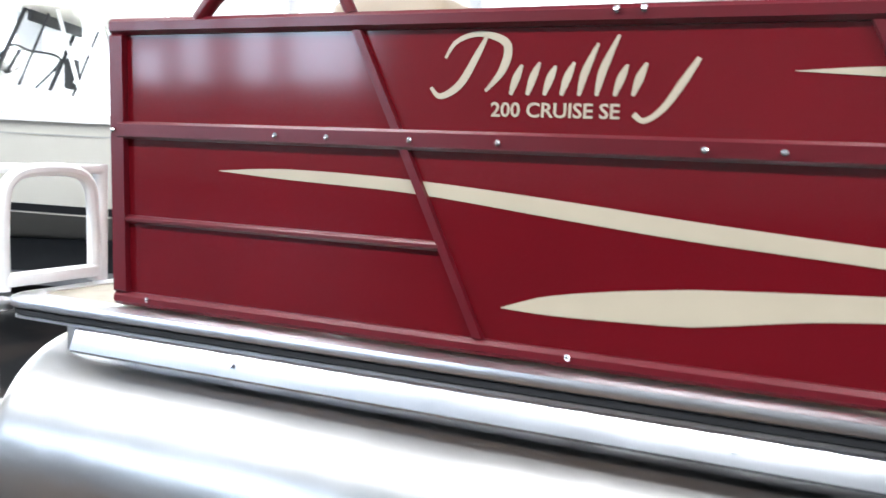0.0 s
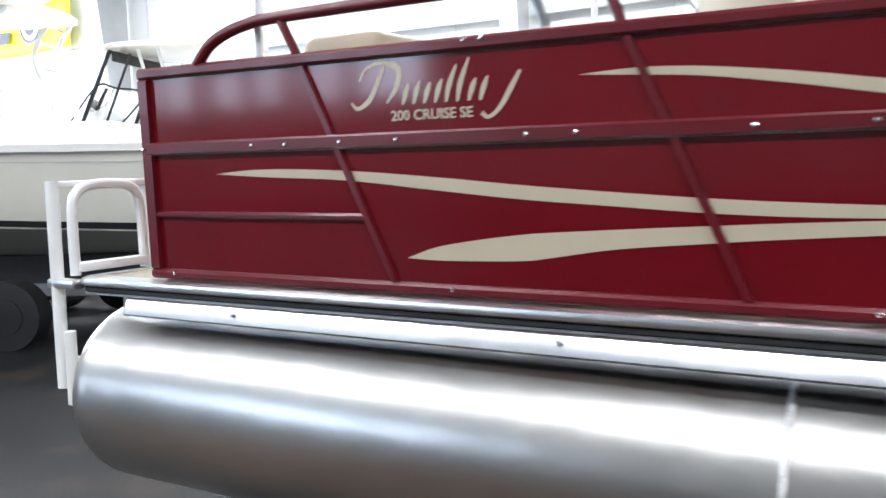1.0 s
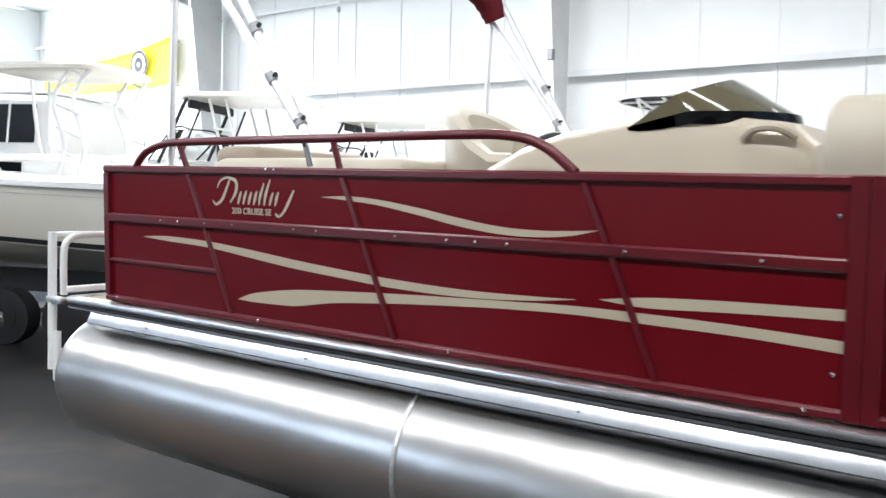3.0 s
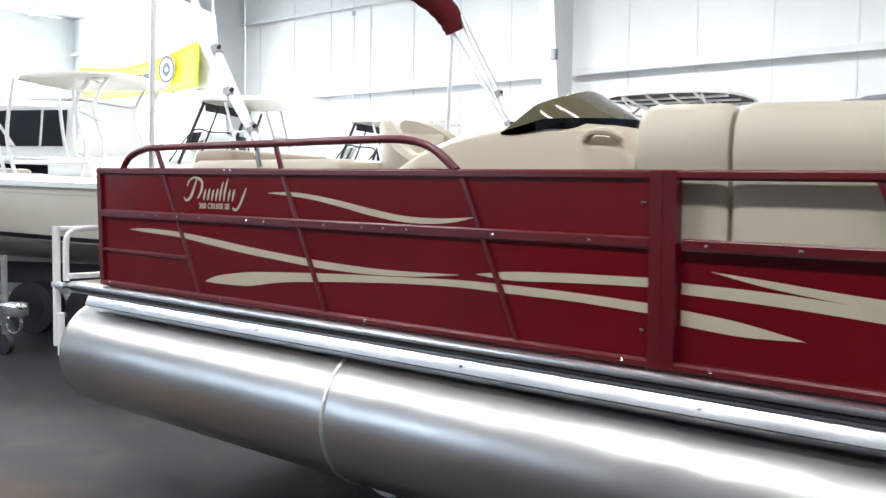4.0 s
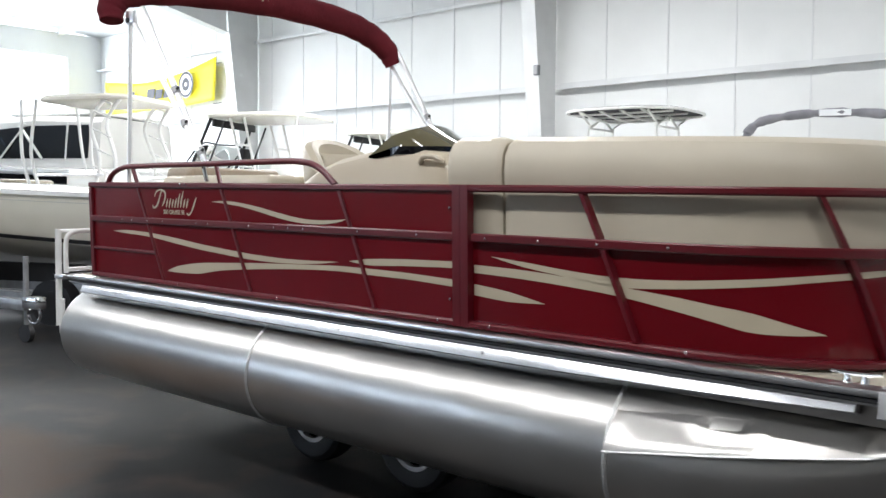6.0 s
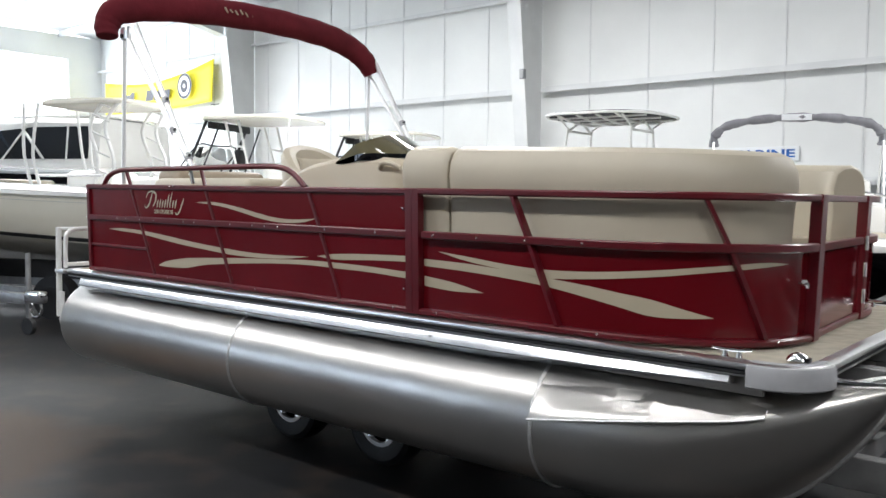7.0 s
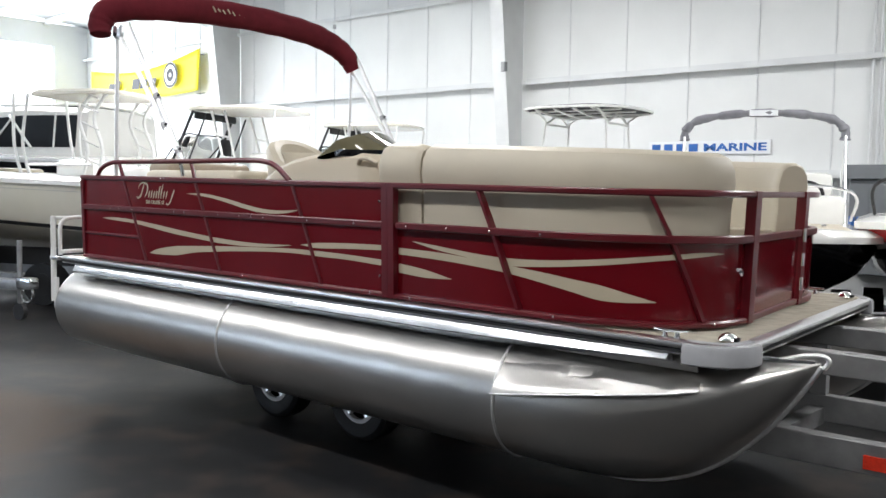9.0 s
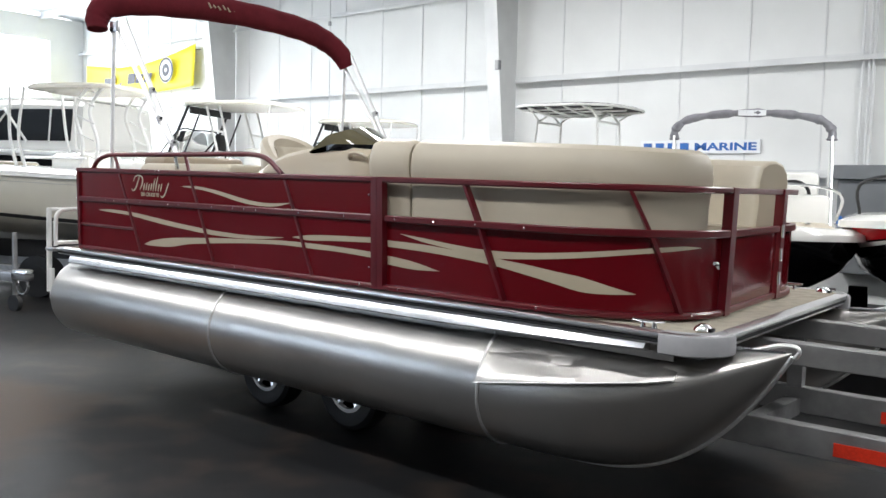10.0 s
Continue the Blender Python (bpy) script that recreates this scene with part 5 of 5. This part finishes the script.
def bowrider(at_, yaw):
    """Black-hulled runabout with a white deck and a folded grey bimini."""
    t = thing("bowrider", at_, "black and white bowrider with a folded grey bimini top", "boat", rot=(0, 0, yaw))
    t.scale = (1, 1, 0.91)
    L, B, zk, zs = 5.4, 2.2, 0.55, 1.36
    R = hull_rings(L, B, zk, zs, 0.08, bluff=6.5, n=26, fore=0.78)
    hull_part("hull", t, R, BLACK_GLOSS)
    deck_cap(t, R, 0.02, GEL)
    stand(t, L, B, zk)
    # bow eye and fittings
    bm = bmesh.new()
    tube(bm, [(L - 0.02, 0, 1.05), (L + 0.05, 0, 1.10), (L + 0.05, 0, 1.18), (L - 0.03, 0, 1.22)], 0.014, 8)
    part("bow_eye", bm, CHROME, t)
    part("bow_light", boxes((L - 0.5, L - 0.38, -0.05, 0.05, 1.50, 1.54), bevel=0.015), CHROME, t)
    part("mooring_cleat", boxes((L - 1.0, L - 0.85, 0.55, 0.59, 1.50, 1.53), bevel=0.008), CHROME, t)
    # helm seat, screen and red stripe
    part("windscreen_frame", tubes([smooth_path([(2.2, -0.95, 1.5), (2.7, -0.9, 1.85), (3.1, 0, 1.92), (2.7, 0.9, 1.85), (2.2, 0.95, 1.5)], 6)], 0.018, 8), CHROME, t)
    s_ = part("bucket_seat", boxes((1.9, 2.35, 0.2, 0.75, 1.45, 1.60), bevel=0.06), GEL, t)
    part("backrest", boxes((1.80, 1.95, 0.18, 0.77, 1.58, 2.08), bevel=0.07), GEL, s_)
    part("console_pod", boxes((2.45, 2.9, 0.1, 0.85, 1.4, 1.80), bevel=0.08), GEL, t)
    part("steering_wheel", torus(bmesh.new(), (2.36, 0.48, 1.80), (-1, 0, 0.4), 0.17, 0.02), BLACK, t)
    for y in (-0.55, 0.55):
        part("bow_cushion", boxes((3.5, 4.8, y - 0.25, y + 0.25, 1.38, 1.50), bevel=0.05), VINYL, t)
    # bimini
    zt = 2.84
    path = smooth_path([(1.55, -0.90, 2.50), (1.55, -0.89, 2.64), (1.55, -0.75, 2.77), (1.55, -0.4, zt), (1.55, 0.0, zt + 0.02), (1.55, 0.4, zt), (1.55, 0.75, 2.77), (1.55, 0.89, 2.64), (1.55, 0.90, 2.50)], 6)
    bm = bmesh.new()
    tube(bm, path, [0.052 + 0.008 * math.sin(k * 1.1) + 0.006 * math.sin(k * 2.3) for k in range(len(path))], 12)
    boot_ = part("bimini_boot", bm, GREY_CANVAS, t, "folded grey canvas bimini")
    part("logo_patch", boxes((1.60, 1.606, -0.16, 0.16, zt - 0.02, zt + 0.055)), SIGN_WHITE, boot_, smooth=False)
    for y in (-0.90, 0.90):
        part("bimini_leg", tubes([[(1.55, y, 2.55), (1.95, y, 1.42)]], 0.015, 8), ALU_BRIGHT, boot_)
        part("bimini_leg", tubes([[(1.60, y, 2.55), (2.02, y, 1.42)]], 0.015, 8), ALU_BRIGHT, boot_)
        part("bimini_brace", tubes([[(1.55, y, 2.62), (0.9, y, 1.42)]], 0.013, 8), WHITE_TUBE, boot_)
    return t


bowrider((1.91, 8.65, 0.0), -69.7)


def ski_boat(at_, yaw):
    """Dark boat with a red band whose image shows in the bow gate."""
    t = thing("ski_boat", at_, "black ski boat with a red band, on a trailer", "boat", rot=(0, 0, yaw))
    L, B, zk, zs = 5.6, 2.2, 0.5, 1.35
    R = hull_rings(L, B, zk, zs, 0.1, bluff=3.0, n=20, fore=0.7)
    hull_part("hull", t, R, BLACK_GLOSS)
    deck_cap(t, R, 0.03, GEL)
    stripe(t, R, 0.62, 0.95, RED_GEL)
    stripe(t, R, 0.50, 0.58, GEL)
    stand(t, L, B, zk)
    part("windscreen_frame", tubes([smooth_path([(2.2, -0.95, 1.45), (2.7, -0.9, 1.8), (3.1, 0, 1.87), (2.7, 0.9, 1.8), (2.2, 0.95, 1.45)], 6)], 0.018, 8), BLACK, t)
    return t


ski_boat((4.15, 9.3, 0.0), -75)


# bow of a boat on its trailer, with winch post and coupler
def tender(at_, yaw):
    t = thing("runabout", at_, "white runabout with a stepped bow on a galvanised trailer", "boat", rot=(0, 0, yaw))
    L, B, zk, zs = 5.6, 2.1, 0.62, 1.28
    R = hull_rings(L, B, zk, zs, 0.16)
    hull_part("hull", t, R, GEL)
    deck_cap(t, R, 0.05, GEL)
    part("pulpit", boxes((L - 0.6, L + 0.35, -0.2, 0.2, zs + 0.16, zs + 0.24), bevel=0.03), GEL, t)
    part("pulpit_step", boxes((L - 0.6, L + 0.28, -0.15, 0.15, zs + 0.06, zs + 0.16), bevel=0.03), GEL, t)
    part("anchor_roller", boxes((L + 0.2, L + 0.5, -0.05, 0.05, zs + 0.22, zs + 0.27), bevel=0.01), CHROME, t)
    part("windscreen_trim", tubes([smooth_path([(2.6, -0.9, 1.5), (3.2, -0.75, 1.9), (3.6, 0, 1.95), (3.2, 0.75, 1.9), (2.6, 0.9, 1.5)], 6)], 0.02, 8), BLACK, t)
    stand(t, L, B, zk)
    tongue = part("trailer_tongue", boxes((L + 0.6, L + 1.45, -0.05, 0.05, 0.38, 0.5), bevel=0.008), GALV, t)
    part("winch_post", boxes((L + 0.45, L + 0.55, -0.05, 0.05, 0.5, 1.15), bevel=0.008), GALV, tongue)
    part("winch", boxes((L + 0.40, L + 0.60, -0.12, 0.12, 0.98, 1.14), bevel=0.02), YELLOW, tongue)
    part("coupler", boxes((L + 1.42, L + 1.68, -0.07, 0.07, 0.40, 0.54), bevel=0.03), CHROME, tongue)
    bm = torus(bmesh.new(), (L + 1.55, 0.0, 0.34), (0, 1, 0), 0.10, 0.016)
    part("safety_chain", bm, CHROME, tongue)
    part("jack_post", tubes([[(L + 1.25, 0.12, 0.02), (L + 1.25, 0.12, 0.95)]], 0.03, 10), GALV, tongue)
    bm = bmesh.new()
    disc(bm, (L + 1.25, 0.09, 0.10), (0, 1, 0), 0.10, 0.06)
    part("jack_wheel", bm, BLACK, tongue)
    return t


tender((-10.85, -0.2, 0.0), 12)


# ---- fittings on the long wall ----
def banner():
    t = thing("banner", (-17.33, WALL_Y - 0.26, -0.36), "yellow cloth banner with dark print on the wall", "banner")
    bm = bmesh.new()
    nx, nz = 30, 6
    def pt(u, v):
        x = -2.93 + 5.86 * u
        sag = -0.30 * math.sin(math.pi * u) ** 1.2 * (1 - 0.5 * v)
        z = 4.47 + 0.98 * (1 - v) + 0.16 * u * (1 - v) + sag * (1 - v * 0.6) + 0.06 * u
        y = 0.04 * math.sin(u * 9 + v) - 0.03 * v
        return x, y, z
    grid = [[bm.verts.new(pt(i / nx, j / nz)) for i in range(nx + 1)] for j in range(nz + 1)]
    for a, b in zip(grid, grid[1:]):
        for i in range(nx):
            bm.faces.new((a[i], a[i + 1], b[i + 1], b[i]))
    cloth = part("cloth", bm, YELLOW, t)
    for x, z in ((-2.8, 5.3), (2.8, 5.5), (2.8, 4.45)):
        part("tie", tubes([[(x, 0.0, z), (x, 0.27, z + 0.05)]], 0.01, 6), DARK_INK, t)
    sm = cloth.modifiers.new("thickness", "SOLIDIFY")
    sm.thickness = 0.006
    for r0, r1, m in ((0.0, 0.36, SIGN_WHITE), (0.28, 0.35, DARK_INK), (0.06, 0.18, DARK_INK)):
        bm = bmesh.new()
        n = 28
        d = -0.085 if m is SIGN_WHITE else -0.092
        loft(bm, [[(1.64 + r * math.cos(2 * math.pi * k / n), d, 5.03 + r * math.sin(2 * math.pi * k / n)) for k in range(n)] for r in (max(r0, 0.01), r1)], caps=False)
        part("emblem", bm, m, t)
    for k, (w, h) in enumerate(((0.42, 0.24), (0.2, 0.3), (0.1, 0.06), (0.4, 0.30), (0.36, 0.26), (0.36, 0.26))):
        x = -1.75 + k * 0.45
        bm = bmesh.new()
        loft(bm, [[(x, y, 4.74), (x + w, y, 4.74), (x + w + 0.08, y, 4.74 + h), (x + 0.08, y, 4.74 + h)] for y in (-0.092, -0.086)])
        part("print_bar", bm, DARK_INK, t, smooth=False)
    return t


banner()

sign = thing("wall_sign", (0.075, WALL_Y - 0.03, 2.40), "white sign board with blue lettering on the wall", "sign")
part("board", boxes((-1.10, 1.05, -0.012, 0.012, -0.115, 0.11), bevel=0.004), SIGN_WHITE, sign, smooth=False)
bm = fit_text(text_bm("MARINE", 0.2, 0.0, 0.002, 0.006), 1.07, 0.13)
for v in bm.verts:
    x, y, z = v.co
    v.co = (-0.08 + x, -0.016 - z, -0.065 + y)
part("lettering", bm, BLUE_INK, sign, smooth=False)
for k in range(4):
    part("print_bar", boxes((-1.04 + k * 0.23, -1.04 + k * 0.23 + 0.16, -0.018, -0.013, -0.065, 0.065)), BLUE_INK, sign, smooth=False)

cab = thing("electrical_cabinet", (3.44, WALL_Y - 0.2, 0), "grey steel electrical cabinet with conduits on the wall", "cabinet")
cab.scale = (1, 1, 0.925)
part("cabinet_body", boxes((-1.0, 1.2, -0.12, 0.18, 0.5, 2.02), bevel=0.015), GREY_PAINT, cab, smooth=False)
part("cabinet_top", boxes((-1.05, 1.25, -0.2, 0.18, 2.03, 2.26), bevel=0.01), GREY_PAINT, cab, smooth=False)
part("cabinet_door", boxes((-0.7, 0.4, -0.15, -0.125, 0.7, 1.95), bevel=0.008), GREY_PAINT, cab, smooth=False)
part("cabinet_frame", boxes((0.7, 0.78, -0.17, -0.125, 0.5, 2.0), bevel=0.006), GALV, cab, smooth=False)
for x in (-0.80, -0.70, -0.64):
    part("conduit", tubes([[(x, 0.1, 2.2), (x, 0.1, EAVE - 0.1)]], 0.022, 8), WALL_STEEL, cab)
part("cable", tubes([smooth_path([(0.3, -0.05, 2.26), (0.45, -0.1, 2.40), (0.7, -0.1, 2.42), (0.85, -0.05, 2.26)], 5)], 0.018, 8), BLACK, cab)
for k, x in enumerate((-0.98, -0.87)):
    part("blue_tape", boxes((x, x + 0.08, -0.18, -0.125, 1.27, 1.43), bevel=0.01), BLUE_INK, cab)

box_ = thing("switch_box", (-3.72, WALL_Y - 0.76, 3.95), "small grey switch box on the steel column", "switch box")
part("box_body", boxes((-0.05, 0.05, -0.04, 0.04, -0.09, 0.09), bevel=0.008), GREY_PAINT, box_)
part("box_lid", boxes((-0.04, 0.04, -0.052, -0.042, -0.08, 0.08), bevel=0.004), GREY_CAP, box_)

cable = thing("hanging_cable", (-8.75, WALL_Y - 0.5, 0), "thin pale cable hanging from the ceiling", "cable")
part("cable_run", tubes([[(0, 0, 1.2), (0.01, 0, 4.0), (0, 0, EAVE + 0.05)]], 0.012, 6), WALL_STEEL, cable)
part("cable_clip", boxes((-0.03, 0.03, -0.03, 0.03, 5.2, 5.3), bevel=0.01), GREY_CAP, cable)
